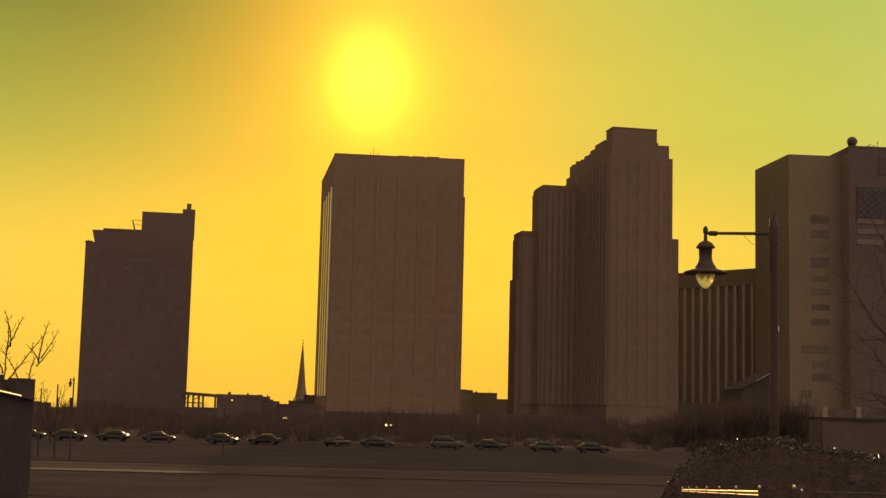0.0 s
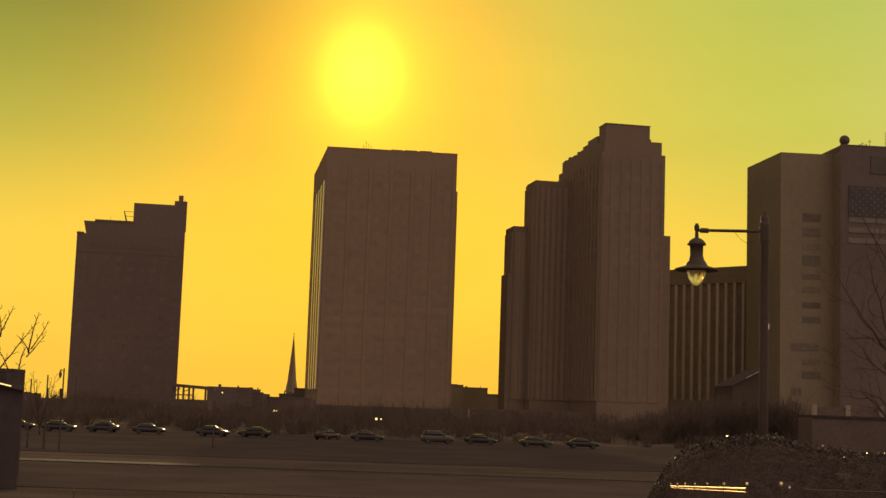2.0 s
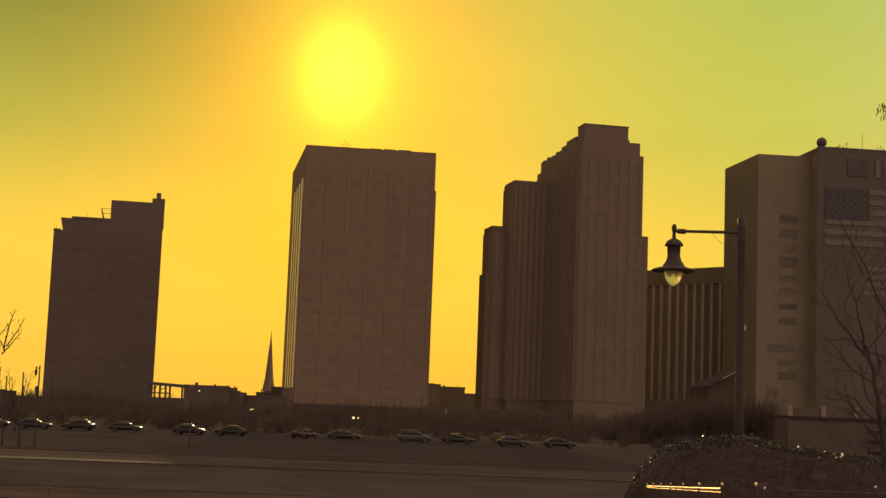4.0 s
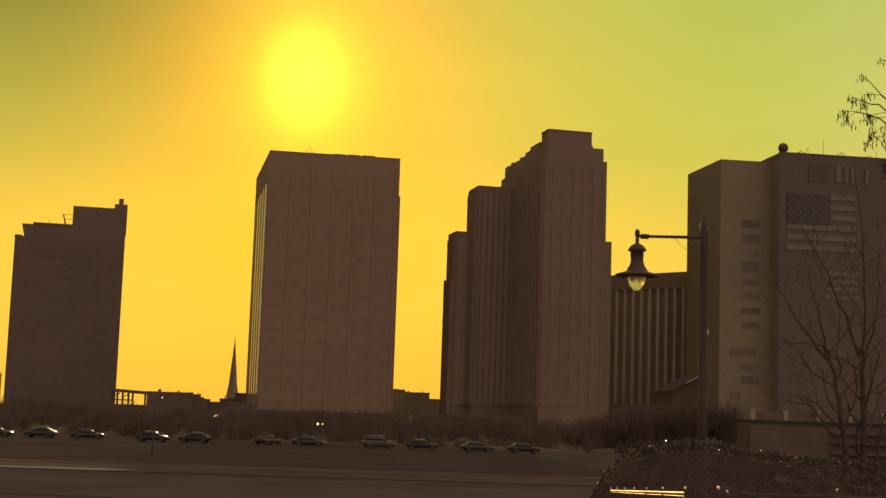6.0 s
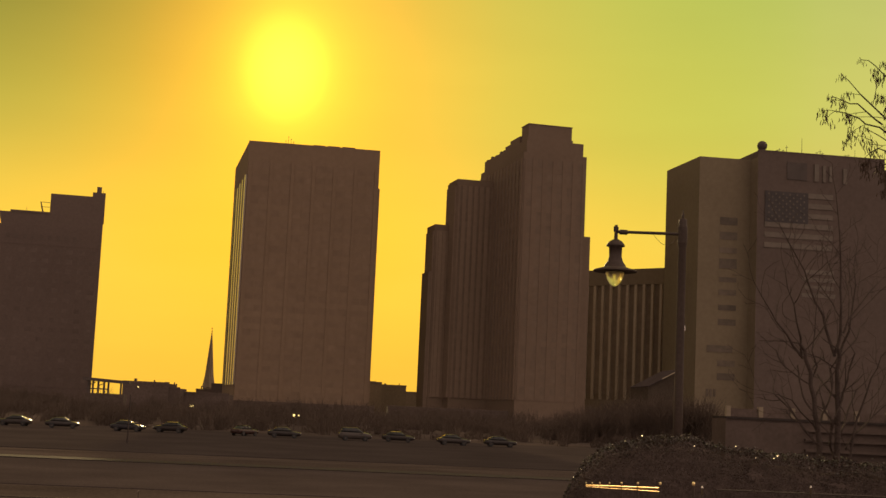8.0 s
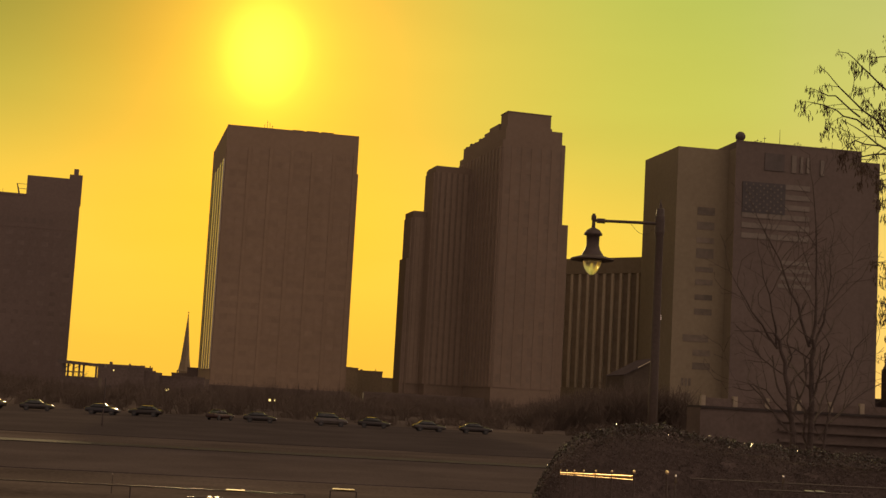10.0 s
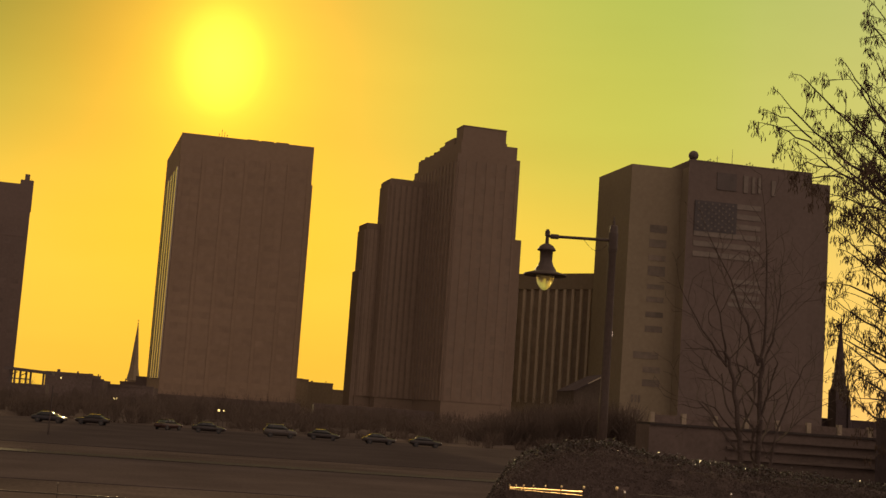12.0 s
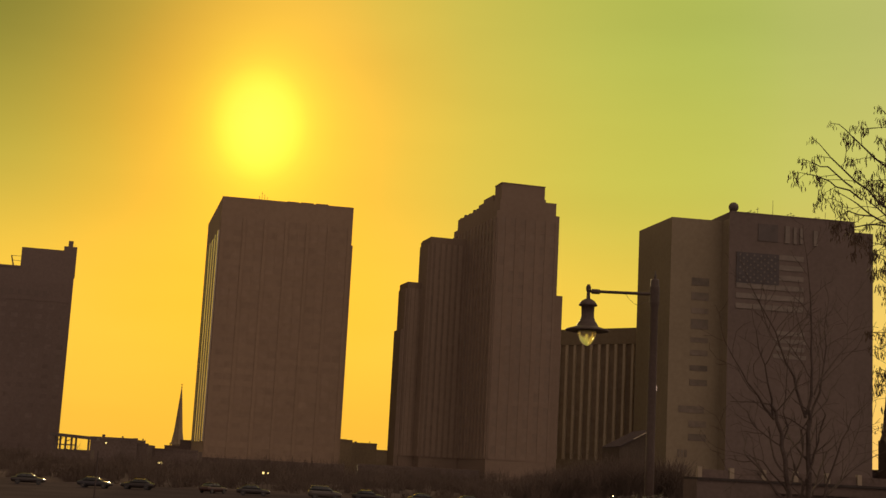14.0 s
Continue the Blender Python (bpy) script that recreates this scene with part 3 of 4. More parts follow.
def low_house(x0, x1, y, z, depth=14, mat=M_OLDBRICK, gear=(), label="low dark brick flat-roofed building"):
    t = thing("low_building", label, "building", ((x0 + x1) / 2, y, 0), group="low buildings between the towers")
    w = (x1 - x0) / 2
    part("wall", boxed(-w, w, 0, depth, -1, z), mat, t)
    part("parapet", boxed(-w - 0.1, w + 0.1, -0.12, 0.4, z - 0.25, z + 0.3), mat, t)
    n = max(1, int(w * 2 / 4))
    for i in range(n):
        for k in range(max(1, int(z / 4))):
            a = -w + (i + 0.5) * 2 * w / n
            block("window", M_PIER if mat is M_PIER else M_SOOTPANE, t, pose(a, -0.03, 2.0 + 3.6 * k) @ Matrix.Diagonal((1.2, 0.1, 1.5, 1)))
    for g, gw, gh in gear:
        block("roof_unit", M_ROOF, t, pose(g - (x0 + x1) / 2, 3, z + gh / 2) @ Matrix.Diagonal((gw, 1.5, gh, 1)))
    return t


low_house(-53.9, -43.2, 330, 7.4, gear=((-51.4, 0.5, 0.9), (-47, 0.2, 0.7), (-44.0, 0.9, 0.4)))
low_house(-43.2, -40.75, 331, 6.4, gear=((-42.4, 0.12, 1.4), (-41.9, 0.12, 1.1)))
low_house(-42.0, -30.0, 340, 5.5)
low_house(-55.8, -50.0, 500, 7.6, gear=((-54.2, 0.3, 1.3),))
low_house(-47.4, -36, 470, 9.4)
# paler walls on these three stand in for the glare between the towers
low_house(4, 10.2, 500, 12.9, mat=M_PIER, gear=((7.0, 2.2, 0.5),))
low_house(10.2, 19.0, 500, 12.1, mat=M_PIER, gear=((11.4, 0.8, 0.7), (16.5, 0.2, 1.0)))
low_house(19.0, 26, 505, 10.0, mat=M_PIER)
low_house(-168, -129.6, 480, 0.95, gear=((-138, 1.2, 0.5),))
low_house(-152, -136.5, 470, 5.05)
low_house(-108.6, -105.2, 400, 3.15, depth=8)
low_house(-34, 6, 385, 4.0)
low_house(10, 44, 392, 4.4)
low_house(178, 250, 455, 11.6, mat=M_SLATE)


def canopy():
    """Open steel platform canopy with a raking roof."""
    t = thing("platform_canopy", "open steel station canopy with raking roof and posts", "canopy", (-54.5, 300, 0), 4)
    part("deck", boxed(-2, 6, -2, 5, 0, 4.4), M_OLDBRICK, t)
    bm = bmesh.new()
    box(bm, -2.6, 7.0, -2.5, 5, 7.4, 8.05)
    for v in bm.verts:
        v.co.z -= 0.055 * (v.co.x + 8.5)
    part("roof", bm, M_ROOF, t)
    for x in (-1.5, -0.5, 0.6, 1.8, 2.7, 5.3):
        part("post", boxed(x - 0.2, x + 0.2, -1.9, -1.5, 4.4, 7.6 - 0.055 * (x + 8.5)), M_ROOF, t)
    part("rail", boxed(-2, 2.6, -1.95, -1.85, 5.2, 5.45), M_ROOF, t)
    v, fc = [], []
    for x in (-1.4, 0.6):
        tube(v, fc, Vector((x, -1.75, 6.0)), Vector((x + 1.4, -1.75, 7.2 - 0.055 * (x + 9.9))), 0.1, 0.1)
    from_lists("brace", v, fc, M_ROOF, t)


canopy()


def viaduct():
    """Railway retaining wall with a parapet of pale piers and panels."""
    t = thing("viaduct_wall", "long dark retaining wall with pale parapet piers", "wall", kind="structure")
    f = Face((46.2, 170), (124, 171.5))
    f.piece("wall", M_HALL, t, 0, f.length, -1, 4.6, -6, 0)
    f.piece("string_course", M_CONCRETE, t, 0, f.length, 4.6, 4.9, -6, 0.25)
    s = 0.3
    while s < f.length:
        f.piece("parapet_pier", M_PIER, t, s - 0.28, s + 0.28, 4.9, 6.2, -0.5, 0.12)
        f.piece("parapet_panel", M_OLDBRICK, t, s + 0.3, s + 3.8, 4.9, 5.9, -0.35, -0.1)
        s += 4.1
    for z in (0.9, 2.2, 3.4):
        f.piece("ledge", M_HALL, t, 10, f.length, z, z + 0.35, -0.1, 0.5)


viaduct()
low_house(71.3, 99, 150, 7.3, depth=10, mat=M_SLATE, label="dark flat-roofed shed beside the viaduct")


def lit_lamp(x, y, z, w, h):
    t = thing("wall_lamp", "small glowing yellow lamp on a dark building", "lamp", (x, y, z), group="small lamps in the low town")
    part("housing", boxed(-w - 0.08, w + 0.08, 0.02, 0.3, -h - 0.08, h + 0.08), M_POST, t)
    part("glowing_pane", boxed(-w, w, -0.06, 0.02, -h, h, bevel=0.02), M_LIT, t)


# emission shared by the small lamps and the shelter's eaves glint
M_LIT = bpy.data.materials.new("lamp_and_glint_glow")
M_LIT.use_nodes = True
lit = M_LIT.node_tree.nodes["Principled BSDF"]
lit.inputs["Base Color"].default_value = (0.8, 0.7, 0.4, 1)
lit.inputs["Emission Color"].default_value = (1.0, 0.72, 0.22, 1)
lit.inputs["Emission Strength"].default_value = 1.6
lit_lamp(-38.95, 339.6, 2.4, 0.24, 0.22)
lit_lamp(-38.30, 339.6, 2.4, 0.20, 0.22)
lit_lamp(-50.2, 329.6, 6.3, 0.14, 0.14)
lit_lamp(-51.7, 329.6, 1.3, 0.12, 0.14)


def post_lamp(x, y, z, w):
    t = thing("post_lamp", "low dark lamp post with a small glowing head", "lamp", (x, y, -0.6), group="small lamps in the low town")
    part("post", lathe([(0.06, 0), (0.04, z + 0.6 - w)], 8), M_FARPOST, t)
    part("head", boxed(-w - 0.05, w + 0.05, -0.04, 0.14, z + 0.55 - w, z + 0.65 + w, bevel=0.02), M_FARPOST, t)
    part("glowing_pane", boxed(-w, w, -0.1, -0.045, z + 0.6 - w, z + 0.6 + w, bevel=0.02), M_LIT, t, "glowing yellow lamp glass")


post_lamp(-8.56, 208.3, 2.32, 0.15)
post_lamp(-7.86, 208.3, 2.32, 0.09)


def lean_to_hall():
    t = thing("lean_to_hall", "dark hall with raking roof and thin pale eaves edge", "building", (59.5, 250, 0))
    bm = prism([(-6.0, 10.0), (0, 13.35), (0, -0.5), (-6.0, -0.5)], 0, 16)
    bm.transform(Matrix.Rotation(radians(90), 4, "X") @ Matrix.Translation((0, 0, -16)))
    part("wall", bm, M_SOOTWALL, t)
    m = pose(-3.0, 0, 11.72, 0, -29.2, 0)
    part("roof", boxed(-3.5, 3.4, -0.4, 16.3, -0.06, 0.1, bevel=0.03), M_SLATE, t).matrix_basis = m
    part("eaves_edge", boxed(-0.6, 3.4, -0.5, -0.4, 0.0, 0.14), M_PALE, t, "pale eaves edge").matrix_basis = m


lean_to_hall()

# ---- street lamp ----


def street_lamp():
    x, y = 5.69, 24.0
    z = 1.5
    t = thing("street_lamp", "black iron street lamp with bracket arm and pendant globe", "street lamp", (x, y, z))
    h = 7.65 - z
    part("base", lathe([(0.2, 0), (0.2, 0.25), (0.16, 0.35), (0.13, 0.8), (0.1, 0.95)], 16), M_POST, t, smooth=True)
    part("pole", lathe([(0.085, 0.9), (0.08, 3.0), (0.07, h - 0.6), (0.078, h - 0.58), (0.074, h - 0.11), (0.06, h - 0.09)], 16), M_POST, t, smooth=True)
    part("collar", lathe([(0.08, h - 0.55), (0.088, h - 0.52), (0.088, h - 0.24), (0.08, h - 0.22)], 16), M_POST, t)
    part("finial", lathe([(0.03, h - 0.1), (0.022, h - 0.07), (0.03, h - 0.03), (0.014, h), (0.006, h + 0.07)], 12), M_POST, t, smooth=True)
    v, fc = [], []
    az = h - 0.36
    tube(v, fc, Vector((-0.02, 0, az)), Vector((-1.18, 0, az - 0.02)), 0.03, 0.027, 10)
    from_lists("arm", v, fc, M_POST, t)
    part("arm_joint", lathe([(0.045, -0.07), (0.045, 0.07)], 12, at=(0, 0, 0)), M_POST, t).matrix_basis = pose(-1.06, 0, az - 0.02, 0, 90, 0)
    lx = -1.19
    part("hanger", lathe([(0.035, -0.12), (0.03, 0.03), (0.045, 0.05), (0.045, 0.12), (0.028, 0.14), (0.028, 0.16)], 12, at=(lx, 0, az - 0.06)), M_POST, t)
    hood = [(0.05, -0.11), (0.12, -0.15), (0.165, -0.21), (0.17, -0.235), (0.12, -0.25), (0.115, -0.42), (0.14, -0.5), (0.19, -0.57), (0.20, -0.6),
            (0.26, -0.62), (0.385, -0.655), (0.40, -0.675), (0.385, -0.69), (0.25, -0.68), (0.19, -0.66), (0.17, -0.69)]
    bm = lathe([(r * 0.97, z0) for r, z0 in hood], 28, at=(lx, 0, az - 0.045))
    bmesh.ops.recalc_face_normals(bm, faces=bm.faces)
    part("shade", bm, M_POST, t, smooth=True)
    globe = [(0.165, -0.685), (0.16, -0.75), (0.135, -0.83), (0.09, -0.9), (0.045, -0.94), (0.01, -0.955)]
    bm = lathe(globe, 24, at=(lx, 0, az - 0.04))
    bmesh.ops.recalc_face_normals(bm, faces=bm.faces)
    part("globe", bm, M_GLOBE, t, "clear ribbed glass globe lit by low sun", smooth=True)
    # loose wire under the arm
    v, fc = [], []
    prev = None
    for i in range(13):
        a = i / 12
        p = Vector((-0.52 + 0.42 * a, 0.02, az - 0.03 - 0.16 * math.sin(a * 3.0) - 0.03 * a))
        if prev:
            tube(v, fc, prev, p, 0.004, 0.004, 4)
        prev = p
    from_lists("loose_wire", v, fc, M_POST, t)
    part("access_plate", boxed(0.066, 0.082, -0.022, 0.022, h - 2.07, h - 1.98), M_STEEL, t, "small bright metal tag")


street_lamp()


def far_lamp(x, y, top, label="slim dark street lamp beside the parking lot", arm=True):
    t = thing("street_lamp", label, "street lamp", (x, y, ground_z(y)), group="far street lamps")
    top -= ground_z(y)
    part("pole", lathe([(0.11, 0), (0.075, 1), (0.06, top)], 8), M_FARPOST, t)
    if arm:
        v, fc = [], []
        tube(v, fc, Vector((0, 0, top - 0.3)), Vector((-0.34, 0, top - 0.08)), 0.03, 0.03, 6)
        tube(v, fc, Vector((-0.3, 0, top - 0.08)), Vector((-0.3, 0, top - 0.2)), 0.025, 0.025, 6)
        from_lists("arm", v, fc, M_FARPOST, t)
        part("lantern", lathe([(0.03, 0.04), (0.06, 0), (0.07, -0.14), (0.15, -0.34), (0.11, -0.40), (0.11, -0.52), (0.07, -0.64), (0.02, -0.68)], 10, at=(-0.3, 0, top - 0.18)), M_FARPOST, t)
        part("sign_box", boxed(-0.26, -0.08, -0.1, 0.1, top - 2.55, top - 1.75, bevel=0.02), M_FARPOST, t)


far_lamp(-32.0, 120, 6.47)
far_lamp(-34.75, 125, 5.93, arm=False)
far_lamp(-36.2, 125, 5.54, arm=False)
far_lamp(-34.4, 124, 4.78, arm=False)
far_lamp(-22.0, 140, 4.2, arm=False)
far_lamp(-60.5, 235, 7.5, arm=False)

# ---- railing on the ramp ----


def railing():
    t = thing("ramp_railing", "dark metal ramp railing with ball-topped posts and bright rails", "railing", (0, 0, 0))
    tops = []
    for k in range(8):
        y = 8 + 1.943 * k
        x = 2.007 + 0.1245 * (y - 8)
        z = 3.645 - 0.0484 * (y - 8)
        g = ground_z(y) - 0.12
        post = part("post", lathe([(0.009, g), (0.007, z - 0.012)], 8, at=(x, y, 0)), M_POST, t)
        bm = lathe([(0.006, -0.014), (0.008, -0.007), (0.010, 0.001), (0.007, 0.008), (0.002, 0.011)], 12, at=(x, y, z))
        part("ball_cap", bm, M_BALL, post, smooth=True)
        tops.append(Vector((x, y, z)))
    for i, (p, q) in enumerate(zip(tops, tops[1:])):
        if i == 0:
            continue
        d = q - p
        for drop, r in ((0.036, 0.008), (0.060, 0.004)):
            v, fc = [], []
            tube(v, fc, p + d * 0.03 - Vector((0, 0, drop)), p + d * 0.97 - Vector((0, 0, drop)), r, r, 16)
            ob = from_lists("rail", v, fc, M_BRASS, t)
            ob.data.polygons.foreach_set("use_smooth", [True] * len(ob.data.polygons))


railing()


def front_railing(x0, x1, y, z, label, glint_plates=(), mat=M_GLINTBRASS):
    """Low level railing: a thin round rail on slim posts, with plates added for its sun glints."""
    t = thing("path_railing", label, "railing", (0, y, 0), group="railings by the path")
    v, fc = [], []
    tube(v, fc, Vector((x0, 0, z)), Vector((x1, 0, z)), 0.007, 0.007, 12)
    from_lists("rail", v, fc, M_RAILSTEEL, t)
    n = max(2, int((x1 - x0) / 1.6) + 1)
    for i in range(n):
        x = x0 + (x1 - x0) * i / (n - 1)
        part("post", lathe([(0.008, ground_z(y) - 0.15), (0.007, z)], 8, at=(x, 0, 0)), M_FARPOST, t)
    # plates added where the rail glints, tilted to catch the low sun
    for a, b, zz in glint_plates:
        m = Matrix.Translation(((a + b) / 2, -0.02, zz)) @ Matrix.Rotation(radians(6), 4, "X")
        part("glint_plate", boxed(-(b - a) / 2, (b - a) / 2, -0.03, 0.03, -0.004, 0.004, bevel=0.003), mat, t, "bright plate added as a glint on the rail").matrix_basis = m


front_railing(-7.0, -0.15, 14.0, 2.975, "thin dark path railing with added gold glint plates", ((-0.93, -0.74, 2.985),))
front_railing(-1.3, -0.8, 13.95, 2.90, "low dark rail stub with small steel plates", ((-1.10, -1.06, 2.91), (-1.03, -0.985, 2.91)), M_WORNSTEEL)
front_railing(0.10, 0.36, 14.0, 3.03, "short dark rail stub with an added gold glint plate", ((0.12, 0.34, 3.045),))
front_railing(3.75, 8.2, 14.05, 3.325, "thin dark path railing beside the ramp")
front_railing(4.42, 5.4, 13.9, 3.255, "low dark rail with small polished plates", ((4.90, 4.985, 3.268), (5.01, 5.10, 3.27)), M_WORNSTEEL)



def bollard(x, y, h=0.95):
    t = thing("bollard", "slim dark metal bollard with bright cap", "bollard", (x, y, ground_z(y) - 0.1), group="bollards by the path")
    part("post", lathe([(0.016, 0), (0.011, h)], 10), M_RAILSTEEL, t)
    part("cap", lathe([(0.011, h), (0.010, h + 0.06), (0.013, h + 0.065), (0.010, h + 0.08), (0.003, h + 0.09)], 12), M_STEEL, t, smooth=True)


for bx, by, top in ((4.71, 14.0, 3.41), (3.59, 14.0, 3.36), (-10.16, 40.0, 1.41), (-5.87, 40.0, 1.39)):
    bollard(bx, by, top - 0.09 - ground_z(by) + 0.1)

# ---- planting ----


def hedge():
    t = thing("hedge", "long clipped evergreen hedge with glinting leaves", "hedge")
    rnd = random.Random(5)
    pts = [(3.4, 22.9, 2.2), (3.6, 22.9, 2.75), (3.85, 22.9, 3.16), (4.25, 22.9, 3.46), (4.8, 22.8, 3.64), (5.5, 22.8, 3.70), (6.3, 22.7, 3.55), (7.1, 22.5, 3.46), (7.8, 22.4, 3.41), (8.8, 22.2, 3.37), (12.0, 21.4, 3.2), (16, 20.5, 3.0)]

    def crest(x):
        for a, b in zip(pts, pts[1:]):
            if x <= b[0]:
                k = (x - a[0]) / (b[0] - a[0])
                return a[1] + (b[1] - a[1]) * k, a[2] + (b[2] - a[2]) * k
        return pts[-1][1:]

    # woody inside
    verts, faces = [], []
    for i in range(64):
        x = 3.5 + 12.4 * i / 63
        y, z = crest(x)
        g = ground_z(y) - 0.15
        ring = []
        for k in range(9):
            a = math.pi * k / 8
            w = (0.62 + 0.1 * noise.noise(Vector((x, k, 0)))) * min(1, 0.25 + (x - 3.5) * 1.1)
            ring.append((x, y - math.cos(a) * w, g + (z - 0.12 - g) * min(1, math.sin(a) ** 0.35 if 0 < k < 8 else 0) + 0.05 * noise.noise(Vector((x * 2, k, 3)))))
        verts += ring
        if i:
            for k in range(8):
                b = (i - 1) * 9 + k
                faces.append((b, b + 1, b + 10, b + 9))
    from_lists("inner_brush", verts, faces, M_TWIG, t)
    for name, count, mat in (("foliage", 46000, M_DULLLEAF), ("crest_shoot", 9000, M_LEAF)):
        verts, faces = [], []
        for i in range(count):
            x = rnd.uniform(3.42, 16)
            y, z = crest(x)
            g = ground_z(y)
            a = rnd.uniform(0.0, math.pi) if rnd.random() < 0.45 else rnd.uniform(0.15, 1.2)
            if mat is M_LEAF:
                a = rnd.gauss(1.5, 0.28)
            up = max(0.0, math.sin(a)) ** 0.4
            lump = 0.10 * noise.noise(Vector((x * 1.7, a * 2, 0))) + 0.06 * noise.noise(Vector((x * 5, a * 5, 7)))
            c = Vector((x, y - math.cos(a) * (0.66 + lump) * min(1, 0.3 + (x - 3.42) * 1.1), g + (z - g) * up + lump + abs(rnd.gauss(0, 0.035))))
            u = Vector((rnd.gauss(0, 1), rnd.gauss(0, 1), rnd.gauss(0, 0.7))).normalized()
            w = u.cross(Vector((rnd.gauss(0, 1), rnd.gauss(0, 1), rnd.gauss(0, 1)))).normalized()
            ln, wd = rnd.uniform(0.02, 0.04), rnd.uniform(0.008, 0.015)
            if mat is M_LEAF:
                face = Vector((rnd.gauss(0, 0.75), rnd.gauss(0, 0.5), 0.8)).normalized()
                u = face.cross(u).normalized()
                w = face.cross(u)
                ln, wd = ln * 1.5, wd * 1.6
            k = len(verts)
            n = u.cross(w) * wd * 0.5
            verts += [c - u * ln * 0.5, c + w * wd + n, c + u * ln * 0.5, c - w * wd + n]
            faces += [(k, k + 1, k + 2), (k, k + 2, k + 3)]
        tagged(from_lists(name, verts, faces, mat, t), kind="stuff")


hedge()


def bezier(p, c, q, n, rnd, wander):
    """Points on a bowed limb from p to q by way of c, a little uneven."""
    out = []
    for i in range(n + 1):
        a = i / n
        v = p * (1 - a) ** 2 + c * (2 * a * (1 - a)) + q * a ** 2
        if 0 < i < n:
            v = v + Vector((rnd.gauss(0, wander), rnd.gauss(0, wander), rnd.gauss(0, wander)))
        out.append(v)
    return out


def twig(rnd, verts, faces, p, d, length, r, minr, depth, sag, step, tips, bend=0.13):
    """A thin twig in short bent steps that sags or rises, with its own side shoots."""
    n = max(2, int(length / step))
    side = rnd.choice((-1, 1))
    for i in range(n):
        d = (d + Vector((rnd.gauss(0, bend), rnd.gauss(0, bend), rnd.gauss(0, bend) - sag * (i + 1) / n))).normalized()
        q = p + d * (length / n)
        r1 = max(minr, r * (1 - 0.5 / n))
        tube(verts, faces, p, q, r, r1, 4)
        if depth > 0 and i >= n * 0.2 and rnd.random() < 0.62:
            side = -side
            across = Vector((d.z, rnd.gauss(0, 0.7), -d.x)) * side
            twig(rnd, verts, faces, q, (d + across * rnd.uniform(0.5, 1.0)).normalized(), length * rnd.uniform(0.3, 0.55), max(minr, r1 * 0.7), minr, depth - 1, sag, step, tips, bend)
        p, r = q, r1
    tips.append((p, d))


def limb(t, rnd, p, c, q, r0, r1, shoot, gap, sag, minr, tips, depth=1, begin=0.3, step=0.13, wander=0.02, mat=None):
    """One main limb with its shoots, alternating to both sides."""
    mat = mat or M_BARK
    n = max(5, int((q - p).length / (step * 2.2)))
    pts = bezier(p, c, q, n, rnd, wander)
    v, f = [], []
    tv, tf = [], []
    side, room = 1, 0.0
    for i, (a, b) in enumerate(zip(pts, pts[1:])):
        k0, k1 = i / n, (i + 1) / n
        ra = r0 + (r1 - r0) * k0
        tube(v, f, a, b, ra, r0 + (r1 - r0) * k1, 8 if r0 > 0.03 else 6)
        room += (b - a).length
        if k1 > begin and room > gap:
            room = rnd.uniform(-0.4, 0.3) * gap
            side = -side
            d = (b - a).normalized()
            across = Vector((d.z, rnd.gauss(0, 0.6), -d.x)) * side
            ln = shoot * rnd.uniform(0.45, 1.15) * (1.15 - 0.55 * k1)
            twig(rnd, tv, tf, b, (d + across * rnd.uniform(0.55, 1.05)).normalized(), ln, max(minr, ra * 0.45), minr, depth, sag, step, tips)
    d = (pts[-1] - pts[-2]).normalized()
    twig(rnd, tv, tf, pts[-1], d, shoot * 0.5, max(minr, min(r1 * 0.9, minr * 2.2)), minr, max(0, depth - 1), sag * 1.5, step, tips)
    ob = from_lists("limb", v, f, mat, t)
    ob.data.polygons.foreach_set("use_smooth", [True] * len(ob.data.polygons))
    tagged(from_lists("twig_work", tv, tf, mat, ob), kind="stuff")


def seed_head_mesh(rnd):
    """A hanging bunch of curved dry pods on one stalk."""
    v, f = [], []
    n = rnd.randint(11, 18)
    for j in range(n):
        z = 0.05 - 0.15 * j / n
        v += [Vector((-0.003, 0, z)), Vector((0.003, 0, z))]
        if j:
            f.append((2 * j - 2, 2 * j - 1, 2 * j + 1, 2 * j))
    for j in range(n):
        stalk = v[2 * j]
        p = stalk + Vector((rnd.gauss(0, 0.05), rnd.gauss(0, 0.05), rnd.uniform(-0.02, 0.02)))
        ln, w = rnd.uniform(0.055, 0.12), rnd.uniform(0.006, 0.011)
        lean = Vector((rnd.gauss(0, 0.22), rnd.gauss(0, 0.22), -1)).normalized()
        bow = Vector((rnd.gauss(0, 1), rnd.gauss(0, 1), 0)).normalized() * ln * 0.16
        k = len(v)
        for c, r in ((p, 0.003), (p + lean * ln * 0.35 + bow, w), (p + lean * ln * 0.7 + bow, w * 0.9)):
            for i in range(3):
                v.append(c + Vector((r * math.cos(2.1 * i), r * math.sin(2.1 * i), 0)))
        v.append(p + lean * ln)
        for i in range(3):
            h = (i + 1) % 3
            f.append((2 * j, k + i, k + h))
            f.append((k + i, k + h, k + 3 + h, k + 3 + i))
            f.append((k + 3 + i, k + 3 + h, k + 6 + h, k + 6 + i))
            f.append((k + 6 + i, k + 6 + h, k + 9))
    me = bpy.data.meshes.new("seed_head")
    me.from_pydata([tuple(c) for c in v], [], f)
    me.materials.append(M_POD)
    return me


